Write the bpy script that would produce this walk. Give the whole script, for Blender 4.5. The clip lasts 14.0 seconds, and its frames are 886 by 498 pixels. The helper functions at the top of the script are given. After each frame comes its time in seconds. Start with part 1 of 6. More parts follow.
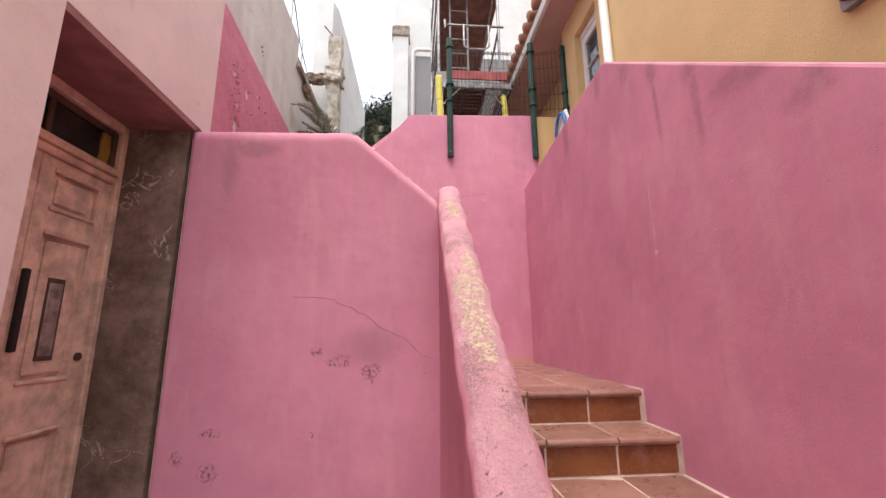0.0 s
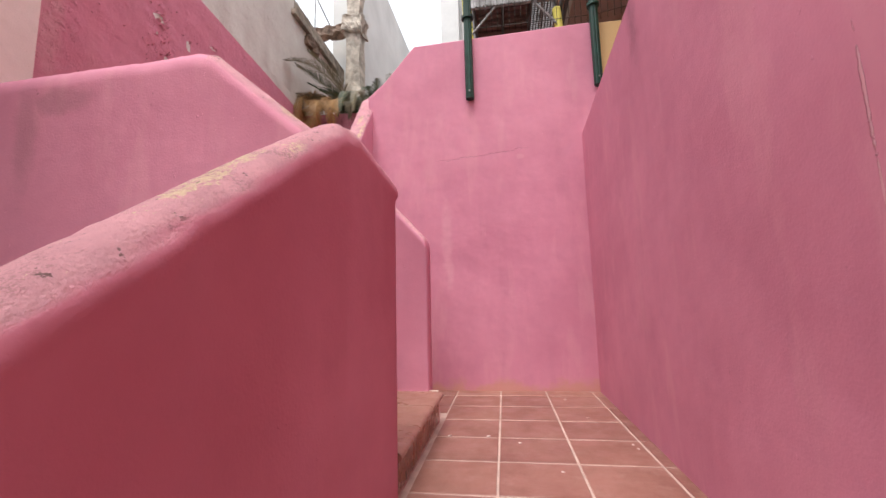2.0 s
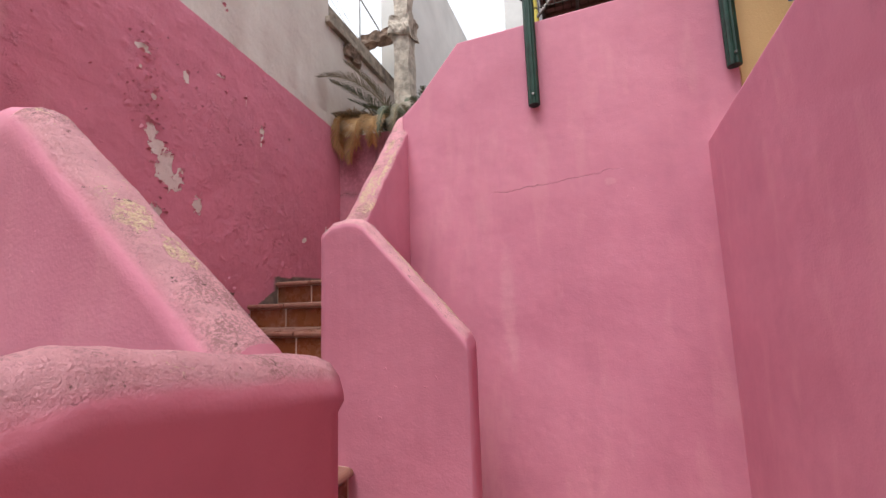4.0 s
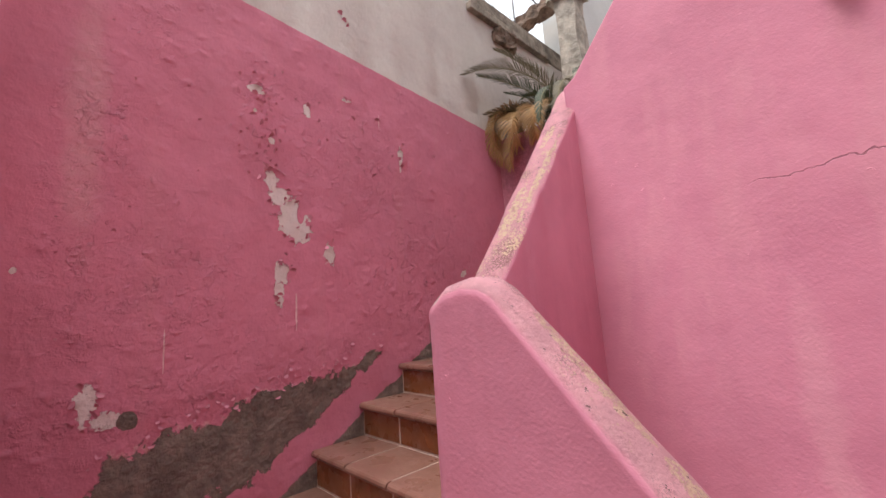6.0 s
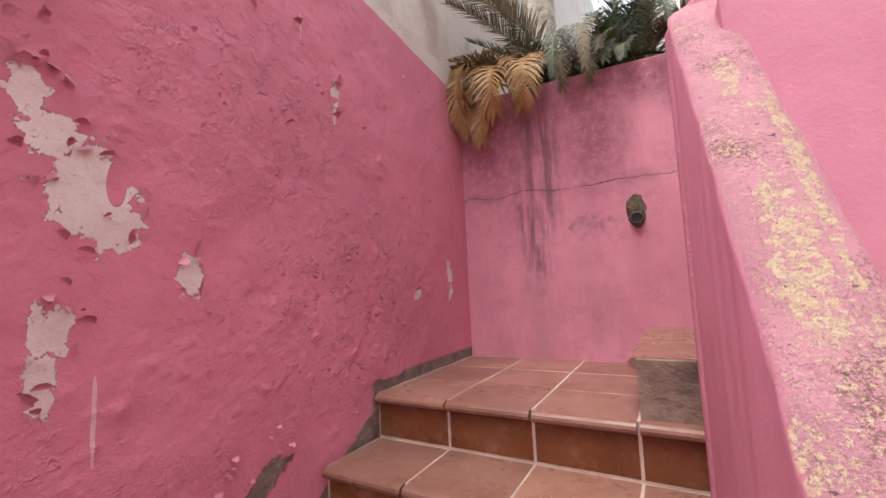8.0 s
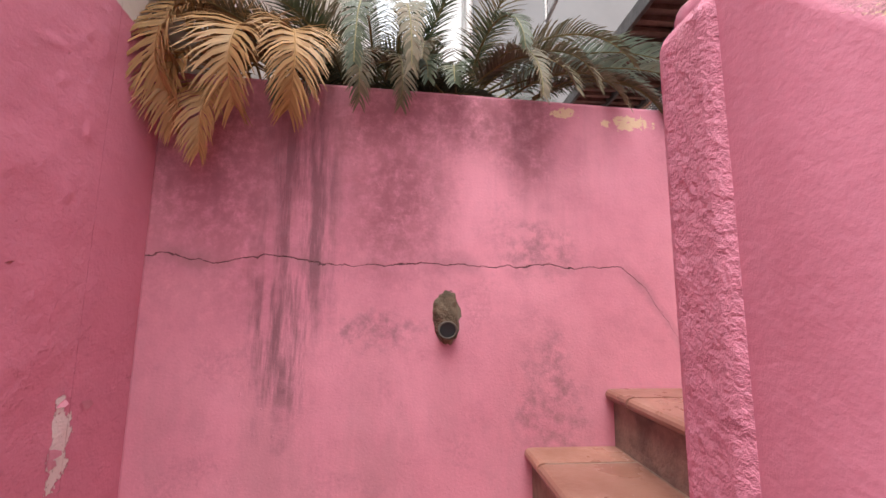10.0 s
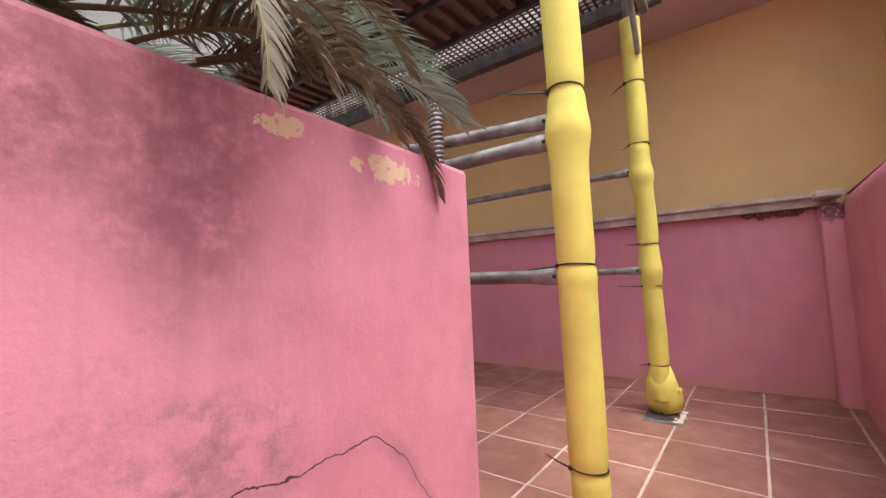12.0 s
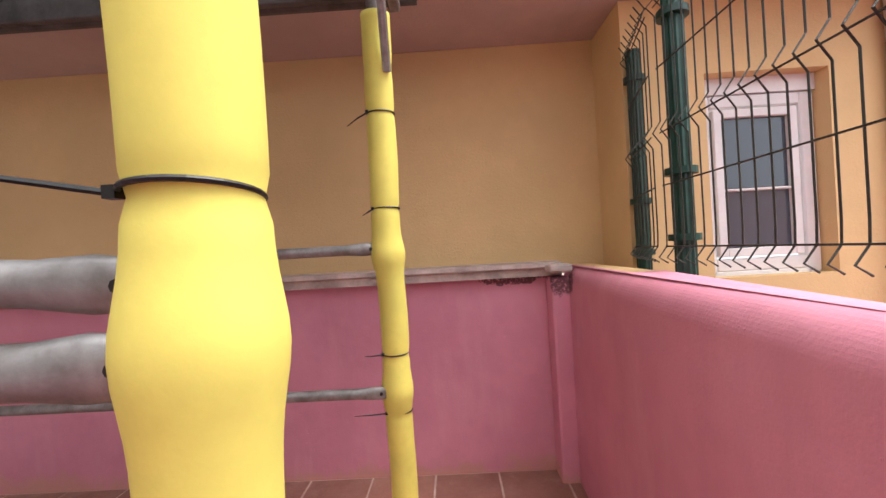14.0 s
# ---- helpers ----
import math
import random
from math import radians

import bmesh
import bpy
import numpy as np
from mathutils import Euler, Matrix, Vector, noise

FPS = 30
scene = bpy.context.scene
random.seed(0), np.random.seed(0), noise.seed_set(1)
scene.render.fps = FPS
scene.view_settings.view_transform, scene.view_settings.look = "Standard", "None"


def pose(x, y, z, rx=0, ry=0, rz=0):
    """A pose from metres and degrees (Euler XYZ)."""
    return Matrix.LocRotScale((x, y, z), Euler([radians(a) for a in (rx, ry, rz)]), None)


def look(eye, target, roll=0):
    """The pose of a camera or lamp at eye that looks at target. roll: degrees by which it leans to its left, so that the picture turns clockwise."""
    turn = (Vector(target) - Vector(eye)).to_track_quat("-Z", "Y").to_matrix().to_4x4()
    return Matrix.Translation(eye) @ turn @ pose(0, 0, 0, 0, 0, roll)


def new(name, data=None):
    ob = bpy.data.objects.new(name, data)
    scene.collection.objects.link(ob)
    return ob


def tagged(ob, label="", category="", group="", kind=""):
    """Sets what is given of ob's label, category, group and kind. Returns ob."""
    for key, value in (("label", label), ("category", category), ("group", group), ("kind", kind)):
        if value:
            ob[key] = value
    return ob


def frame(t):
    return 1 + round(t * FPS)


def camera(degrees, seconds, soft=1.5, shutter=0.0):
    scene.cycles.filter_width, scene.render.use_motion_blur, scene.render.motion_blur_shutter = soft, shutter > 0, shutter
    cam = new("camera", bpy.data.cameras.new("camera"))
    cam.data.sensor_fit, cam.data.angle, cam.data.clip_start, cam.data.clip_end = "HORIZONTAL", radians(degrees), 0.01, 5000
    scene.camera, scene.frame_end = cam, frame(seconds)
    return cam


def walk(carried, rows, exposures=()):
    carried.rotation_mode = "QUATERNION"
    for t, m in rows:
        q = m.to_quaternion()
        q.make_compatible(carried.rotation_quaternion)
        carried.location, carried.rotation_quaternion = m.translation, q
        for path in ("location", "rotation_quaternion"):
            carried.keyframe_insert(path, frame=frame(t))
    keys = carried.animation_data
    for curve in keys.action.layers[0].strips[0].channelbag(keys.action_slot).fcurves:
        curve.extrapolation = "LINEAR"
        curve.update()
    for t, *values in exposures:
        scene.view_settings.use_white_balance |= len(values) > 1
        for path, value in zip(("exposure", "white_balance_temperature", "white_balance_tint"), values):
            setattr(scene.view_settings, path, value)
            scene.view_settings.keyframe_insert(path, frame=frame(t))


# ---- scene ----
cam = camera(94.9, 14.0)
PATH = [
    (0, (0.048, 0.037, 1.521), (0.201, 1.989, 1.927), -0.5),
    (0.4, (0.339, 0.258, 1.557), (0.525, 2.215, 1.922), 0.7),
    (0.7, (0.505, 0.502, 1.562), (0.62, 2.469, 1.907), 0.6),
    (1, (0.586, 0.783, 1.579), (0.63, 2.757, 1.898), 0.8),
    (1.5, (0.685, 1.123, 1.744), (0.536, 3.099, 2.015), 0.0),
    (2, (0.74, 1.36, 1.898), (0.453, 3.322, 2.16), -1.4),
    (2.2, (0.749, 1.459, 1.922), (0.458, 3.42, 2.181), -1.4),
    (4.3, (0.743, 2.298, 2.519), (-0.043, 4.117, 2.784), -3.1),
    (4.5, (0.736, 2.354, 2.558), (-0.152, 4.124, 2.837), -4.0),
    (5, (0.597, 2.583, 2.662), (-0.533, 4.207, 2.955), -4.5),
    (5.5, (0.542, 2.831, 2.745), (-0.791, 4.286, 3.069), -4.3),
    (6, (0.444, 3.072, 2.767), (-0.981, 4.441, 3.079), -4.0),
    (6.5, (0.188, 3.265, 2.766), (-1.294, 4.574, 3.065), -2.5),
    (7, (-0.112, 3.424, 2.840), (-1.583, 4.750, 3.122), -2.0),
    (7.5, (-0.358, 3.526, 2.934), (-1.682, 5.003, 3.188), -2.7),
    (8, (-0.569, 3.599, 3.092), (-1.548, 5.333, 3.276), -2.7),
    (8.2, (-0.657, 3.679, 3.086), (-1.491, 5.486, 3.281), -3.0),
    (10.3, (-0.831, 4.681, 3.546), (-0.617, 6.648, 3.838), -0.1),
    (10.5, (-0.835, 4.769, 3.594), (-0.546, 6.724, 3.9), -0.6),
    (10.6, (-0.863, 4.813, 3.635), (-0.481, 6.756, 3.919), -0.2),
    (11, (-0.849, 4.938, 3.711), (-0.203, 6.817, 3.941), -0.6),
    (11.5, (-0.765, 5.127, 3.871), (0.349, 6.783, 4.01), -0.9),
    (12, (-0.66, 5.326, 3.925), (0.924, 6.537, 4.074), -2.3),
    (12.5, (-0.508, 5.389, 4.041), (1.401, 5.962, 4.208), -4.2),
    (13, (-0.265, 5.428, 4.174), (1.725, 5.593, 4.286), -4.0),
    (13.3, (-0.112, 5.447, 4.228), (1.886, 5.469, 4.307), -3.8),
    (13.6, (0.032, 5.493, 4.306), (2.031, 5.441, 4.344), -3.9),
    (14, (0.163, 5.527, 4.406), (2.163, 5.57, 4.407), -3.3),
]
walk(cam, [(t, look(eye, target, roll)) for t, eye, target, roll in PATH], [(0, 0.57), (2, 0.53), (4.5, 0.34), (5.5, 0.40), (6.5, 0.57), (7.5, 0.72), (8.0, 0.74), (10.5, 1.0), (11.5, 0.94), (12.5, 1.20), (14, 1.28)])


# ---------- world and light ----------
def make_world():
    w = bpy.data.worlds.new("overcast_sky")
    scene.world = w
    w.use_nodes = True
    nt = w.node_tree
    nt.nodes.clear()
    out = nt.nodes.new("ShaderNodeOutputWorld")
    bg = nt.nodes.new("ShaderNodeBackground")
    sky = nt.nodes.new("ShaderNodeTexSky")
    sky.sky_type = "NISHITA"
    sky.sun_disc = False
    sky.sun_elevation = radians(68)
    sky.sun_rotation = radians(198)
    sky.dust_density = 4.0
    sky.air_density = 1.0
    # cloud cover: brightest overhead, as under a closed sky
    co = nt.nodes.new("ShaderNodeTexCoord")
    sep = nt.nodes.new("ShaderNodeSeparateXYZ")
    nt.links.new(co.outputs["Generated"], sep.inputs[0])
    rng = nt.nodes.new("ShaderNodeMapRange")
    nt.links.new(sep.outputs[2], rng.inputs[0])
    for i, v in enumerate((0.0, 1.0, 0.0, 1.0)):
        rng.inputs[i + 1].default_value = v
    cloud = nt.nodes.new("ShaderNodeMix")
    cloud.data_type = "RGBA"
    cloud.inputs[6].default_value = (4.7, 5.0, 5.4, 1)
    cloud.inputs[7].default_value = (12.3, 12.6, 13.0, 1)
    power = nt.nodes.new("ShaderNodeMath")
    power.operation = "POWER"
    power.inputs[1].default_value = 1.7
    nt.links.new(rng.outputs[0], power.inputs[0])
    nt.links.new(power.outputs[0], cloud.inputs[0])
    mix = nt.nodes.new("ShaderNodeMix")
    mix.data_type = "RGBA"
    mix.inputs[0].default_value = 0.85
    nt.links.new(cloud.outputs[2], mix.inputs[7])
    nt.links.new(sky.outputs[0], mix.inputs[6])
    nt.links.new(mix.outputs[2], bg.inputs[0])
    bg.inputs[1].default_value = 0.14
    nt.links.new(bg.outputs[0], out.inputs[0])


make_world()
sun_data = bpy.data.lights.new("sun", "SUN")
sun_data.energy = 2.1
sun_data.angle = radians(35)
sun_data.color = (1.0, 0.96, 0.9)
sun = new("sun", sun_data)
sun.matrix_world = look((-0.7, -2.1, 5.4), (0, 0, 0))


# ---------- material helpers ----------
class Mat:
    """A small wrapper that strings shader nodes together."""

    def __init__(self, name, rough=0.8, metallic=0.0, spec=0.4):
        self.m = bpy.data.materials.new(name)
        self.m.use_nodes = True
        self.nt = self.m.node_tree
        self.bsdf = self.nt.nodes["Principled BSDF"]
        self.bsdf.inputs["Roughness"].default_value = rough
        self.bsdf.inputs["Metallic"].default_value = metallic
        self.bsdf.inputs["Specular IOR Level"].default_value = spec
        self.geo = self.nt.nodes.new("ShaderNodeNewGeometry")
        self.pos = self.geo.outputs["Position"]
        self.oinfo = None

    def link(self, a, b):
        self.nt.links.new(a, b)

    def put(self, sock, v):
        if isinstance(v, (int, float)):
            sock.default_value = v
        elif isinstance(v, tuple):
            sock.default_value = v if len(sock.default_value) == len(v) else (*v, 1)
        else:
            self.link(v, sock)

    def math(self, op, a, b=0.0, c=0.0, clamp=False):
        n = self.nt.nodes.new("ShaderNodeMath")
        n.operation = op
        n.use_clamp = clamp
        for s, v in zip(n.inputs, (a, b, c)):
            self.put(s, v)
        return n.outputs[0]

    def vmath(self, op, a, b=(0.0, 0.0, 0.0)):
        n = self.nt.nodes.new("ShaderNodeVectorMath")
        n.operation = op
        self.put(n.inputs[0], a)
        self.put(n.inputs[1], b)
        return n.outputs[1] if op == "LENGTH" else n.outputs[0]

    def xyz(self):
        n = self.nt.nodes.new("ShaderNodeSeparateXYZ")
        self.link(self.pos, n.inputs[0])
        return n.outputs

    def noise(self, scale, detail=4.0, rough=0.6, stretch=None, at=None, distort=0.0):
        v = at if at is not None else self.pos
        if stretch:
            v = self.vmath("MULTIPLY", v, stretch)
        n = self.nt.nodes.new("ShaderNodeTexNoise")
        n.inputs["Scale"].default_value = scale
        n.inputs["Detail"].default_value = detail
        n.inputs["Roughness"].default_value = rough
        n.inputs["Distortion"].default_value = distort
        self.link(v, n.inputs["Vector"])
        return n.outputs[0]

    def voronoi(self, scale, feature="F1", stretch=None):
        v = self.pos if stretch is None else self.vmath("MULTIPLY", self.pos, stretch)
        n = self.nt.nodes.new("ShaderNodeTexVoronoi")
        n.feature = feature
        n.inputs["Scale"].default_value = scale
        self.link(v, n.inputs["Vector"])
        return n.outputs["Distance"]

    def ramp(self, v, a, b, lo=0.0, hi=1.0):
        n = self.nt.nodes.new("ShaderNodeMapRange")
        n.interpolation_type = "SMOOTHSTEP"
        self.put(n.inputs[0], v)
        for i, k in enumerate((a, b, lo, hi)):
            n.inputs[i + 1].default_value = k
        return n.outputs[0]

    def mix(self, f, a, b, mode="MIX"):
        n = self.nt.nodes.new("ShaderNodeMix")
        n.data_type = "RGBA"
        n.blend_type = mode
        self.put(n.inputs[0], f)
        self.put(n.inputs[6], a)
        self.put(n.inputs[7], b)
        return n.outputs[2]

    def random(self):
        if self.oinfo is None:
            self.oinfo = self.nt.nodes.new("ShaderNodeObjectInfo")
        return self.oinfo.outputs["Random"]

    def island(self):
        return self.geo.outputs["Random Per Island"]

    def color(self, v):
        self.put(self.bsdf.inputs["Base Color"], v)
        return self

    def rough(self, v):
        self.put(self.bsdf.inputs["Roughness"], v)
        return self

    def bump(self, height, dist=0.01, strength=1.0):
        n = self.nt.nodes.new("ShaderNodeBump")
        n.inputs["Distance"].default_value = dist
        n.inputs["Strength"].default_value = strength
        self.put(n.inputs["Height"], height)
        prev = self.bsdf.inputs["Normal"]
        if prev.is_linked:
            self.link(prev.links[0].from_socket, n.inputs["Normal"])
        self.link(n.outputs[0], prev)
        return self

    def ellipse(self, cx, cy, cz, rx, ry, rz, ragged=0.5, scale=14.0, soft=0.02):
        """1 inside a ragged blob of those radii, 0 outside."""
        d = self.vmath("LENGTH", self.vmath("MULTIPLY", self.vmath("SUBTRACT", self.pos, (cx, cy, cz)), (1 / rx, 1 / ry, 1 / rz)))
        n = self.math("MULTIPLY", self.math("SUBTRACT", self.noise(scale, 6.0, 0.65), 0.5), 2 * ragged)
        return self.ramp(self.math("ADD", d, n), 1.0 + soft, 1.0 - soft)

    def any(self, masks):
        v = masks[0]
        for m in masks[1:]:
            v = self.math("MAXIMUM", v, m)
        return v


PINK = (0.59, 0.228, 0.322)
PINK_DEEP = (0.58, 0.195, 0.275)
PALE = (0.80, 0.62, 0.60)


# ---------- materials ----------
def plaster_bump(m, fine=1.0, lumps=1.0):
    m.bump(m.noise(2.6, 3.0, 0.5), 0.06 * lumps, 0.22)
    m.bump(m.noise(9.0, 3.0, 0.5), 0.008 * lumps, 0.20)
    m.bump(m.noise(110.0, 3.0, 0.6), 0.0017 * fine, 0.6)
    m.bump(m.math("MULTIPLY", m.ramp(m.noise(38.0, 4.0, 0.6), 0.68, 0.74), m.ramp(m.noise(2.1, 3.0), 0.5, 0.65)), 0.004 * fine, 0.7)
    return m


XR_FACE = 1.385


def pink_wall(name, base=PINK, streak=0.35, fine=1.0, crack=None, foot=None, speckle=0.0, faded=0.3):
    m = Mat(name, 0.75, spec=0.3)
    x, y, z = m.xyz()
    big = m.ramp(m.noise(1.3, 5.0, 0.6), 0.3, 0.7)
    mid = m.ramp(m.noise(6.0, 6.0, 0.65), 0.35, 0.75)
    light = tuple(min(1, c * 1.10 + 0.03) for c in base)
    dark = tuple(c * k for c, k in zip(base, (0.80, 0.74, 0.82)))
    c = m.mix(big, base, light)
    c = m.mix(m.math("MULTIPLY", mid, 0.24), c, dark)
    drip = m.ramp(m.noise(2.2, 5.0, 0.6, stretch=(3.0, 3.0, 0.35)), 0.5, 0.78)
    c = m.mix(m.math("MULTIPLY", drip, streak), c, (0.30, 0.13, 0.17))
    c = m.mix(m.math("MULTIPLY", m.ramp(m.noise(3.0, 4.0, 0.6, stretch=(2.2, 2.2, 0.5)), 0.52, 0.7), faded), c, (0.72, 0.36, 0.42))
    if speckle:
        sp = m.math("MULTIPLY", m.ramp(m.noise(30.0, 6.0, 0.7), 0.66, 0.70), m.ramp(m.noise(3.4, 3.0), 0.56, 0.66))
        c = m.mix(m.math("MULTIPLY", sp, speckle), c, (0.16, 0.08, 0.09))
    if name == "pink_painted_east_wall":
        spots = [(1.70, 2.77, 0.05, 0.055), (1.69, 2.62, 0.025, 0.20), (1.99, 2.95, 0.045, 0.07), (1.99, 2.76, 0.018, 0.20), (1.38, 2.53, 0.10, 0.045), (1.16, 2.35, 0.05, 0.05), (2.25, 3.14, 0.05, 0.07), (1.50, 2.56, 0.09, 0.05), (2.62, 3.30, 0.05, 0.12), (1.18, 2.32, 0.08, 0.05), (3.3, 3.22, 0.06, 0.16)]
        wet = m.any([m.ellipse(XR_FACE, a, b, 1.0, ry, rz, 0.9, 12.0, 0.7) for a, b, ry, rz in spots])
        c = m.mix(m.math("MULTIPLY", m.math("MULTIPLY", wet, m.noise(25.0, 5.0)), 0.60), c, (0.15, 0.065, 0.08))
    if name == "pink_painted_east_wall":
        scar = m.any([m.ellipse(XR_FACE, 2.166, 2.26, 1.0, 0.004, 0.10, 1.6, 40.0, 0.3), m.ellipse(XR_FACE, 2.165, 2.09, 1.0, 0.003, 0.05, 0.9, 30.0, 0.1), m.ellipse(XR_FACE, 2.166, 1.95, 1.0, 0.012, 0.012, 0.9, 30.0, 0.1)])
        c = m.mix(m.math("MULTIPLY", scar, 0.35), c, (0.78, 0.58, 0.58))
        m.bump(scar, 0.006, 0.8)
    if name == "pink_painted_wall":
        run = m.any([m.ellipse(0.28, 4.76, 2.45, 0.045, 1.0, 0.28, 0.9, 12.0, 0.5), m.ellipse(0.30, 4.76, 2.15, 0.03, 1.0, 0.12, 0.9, 12.0, 0.5), m.ellipse(0.93, 4.76, 3.12, 0.035, 1.0, 0.02, 0.9, 20.0, 0.3)])
        c = m.mix(m.math("MULTIPLY", run, 0.18), c, (0.80, 0.52, 0.55))
    if name == "pink_painted_terrace_wall":
        tar = m.math("MULTIPLY", m.any([m.ellipse(2.335, 5.20, 4.225, 0.06, 0.19, 0.028, 1.2, 22.0, 0.1), m.ellipse(2.20, 4.99, 4.21, 0.06, 0.07, 0.06, 1.3, 22.0, 0.2)]), m.ramp(m.noise(60.0, 6.0, 0.7), 0.36, 0.5))
        c = m.mix(m.math("MULTIPLY", tar, 0.85), c, (0.10, 0.05, 0.055))
    if name == "pink_painted_front_wall":
        wet = m.any([m.ellipse(-1.0, 2.67, 2.745, 0.14, 1.0, 0.055, 0.6, 9.0, 0.4), m.ellipse(-1.16, 2.67, 2.60, 0.05, 1.0, 0.22, 0.8, 9.0, 0.6), m.ellipse(-0.2, 2.67, 1.45, 0.16, 1.0, 0.10, 0.9, 9.0, 0.7)])
        c = m.mix(m.math("MULTIPLY", wet, 0.40), c, (0.28, 0.13, 0.15))
    if name == "pink_painted_front_wall":
        pocks = m.any([m.ellipse(a, 2.67, b, rx, 1.0, rz, 1.2, 26.0, 0.4) for a, b, rx, rz in ((-0.533, 1.41, 0.035, 0.025), (-0.394, 1.357, 0.06, 0.035), (-0.20, 1.29, 0.055, 0.045), (-1.12, 0.955, 0.055, 0.025), (-0.54, 0.94, 0.02, 0.02), (-1.293, 0.825, 0.04, 0.03), (-1.114, 0.745, 0.05, 0.05))])
        pocks = m.math("MULTIPLY", pocks, m.ramp(m.noise(55.0, 5.0, 0.75), 0.52, 0.57))
        c = m.mix(m.math("MULTIPLY", pocks, 0.75), c, (0.20, 0.10, 0.10))
        m.bump(m.math("MULTIPLY", pocks, -1.0), 0.006, 0.9)
        c = m.mix(m.math("MULTIPLY", m.ramp(m.math("ADD", x, m.math("MULTIPLY", m.noise(20.0, 5.0), 0.02)), -1.402, -1.408), 0.7), c, (0.80, 0.66, 0.64))
    if foot is not None:
        rise = m.math("ADD", m.math("SUBTRACT", z, foot), m.math("MULTIPLY", m.math("SUBTRACT", m.noise(5.0, 5.0), 0.5), 0.35))
        c = m.mix(m.math("MULTIPLY", m.ramp(rise, 0.10, 0.0), 0.75), c, (0.58, 0.30, 0.22))
    if crack:
        axis, a, b, z0, slope, kink = crack
        u = x if axis == "x" else y
        wob = m.math("MULTIPLY", m.math("SUBTRACT", m.noise(5.0, 7.0, 0.6), 0.5), 0.16)
        line = m.math("ADD", m.math("MULTIPLY", m.math("MAXIMUM", m.math("SUBTRACT", u, kink), 0.0), slope), z0)
        d = m.math("ABSOLUTE", m.math("SUBTRACT", m.math("ADD", z, wob), line))
        span = m.math("MULTIPLY", m.ramp(u, a - 0.02, a + 0.05), m.ramp(u, b + 0.02, b - 0.05))
        hair = m.math("MULTIPLY", m.ramp(d, 0.0026, 0.0008), span)
        c = m.mix(m.math("MULTIPLY", hair, 0.42), c, (0.10, 0.035, 0.045))
        m.bump(m.math("MULTIPLY", hair, -1.0), 0.006, 0.8)
    m.color(c)
    return plaster_bump(m, fine)


M_NORTH = pink_wall("pink_painted_wall", streak=0.10, foot=1.19, crack=("x", 0.20, 1.0, 3.10, 0.12, 0.15))
M_EAST = pink_wall("pink_painted_east_wall", streak=0.08, speckle=0.3, fine=0.9)
M_FRONT = pink_wall("pink_painted_front_wall", streak=0.12, speckle=1.0, crack=("x", -0.72, 0.2, 1.755, -0.62, -0.45))
M_TERRACE = pink_wall("pink_painted_terrace_wall", base=(0.62, 0.235, 0.32), streak=0.12, foot=3.2)
M_ROUGH = pink_wall("pink_roughcast", base=PINK, streak=0.08, fine=2.5)
M_ROUGH.bump(M_ROUGH.noise(24.0, 6.0, 0.7), 0.018, 0.8)


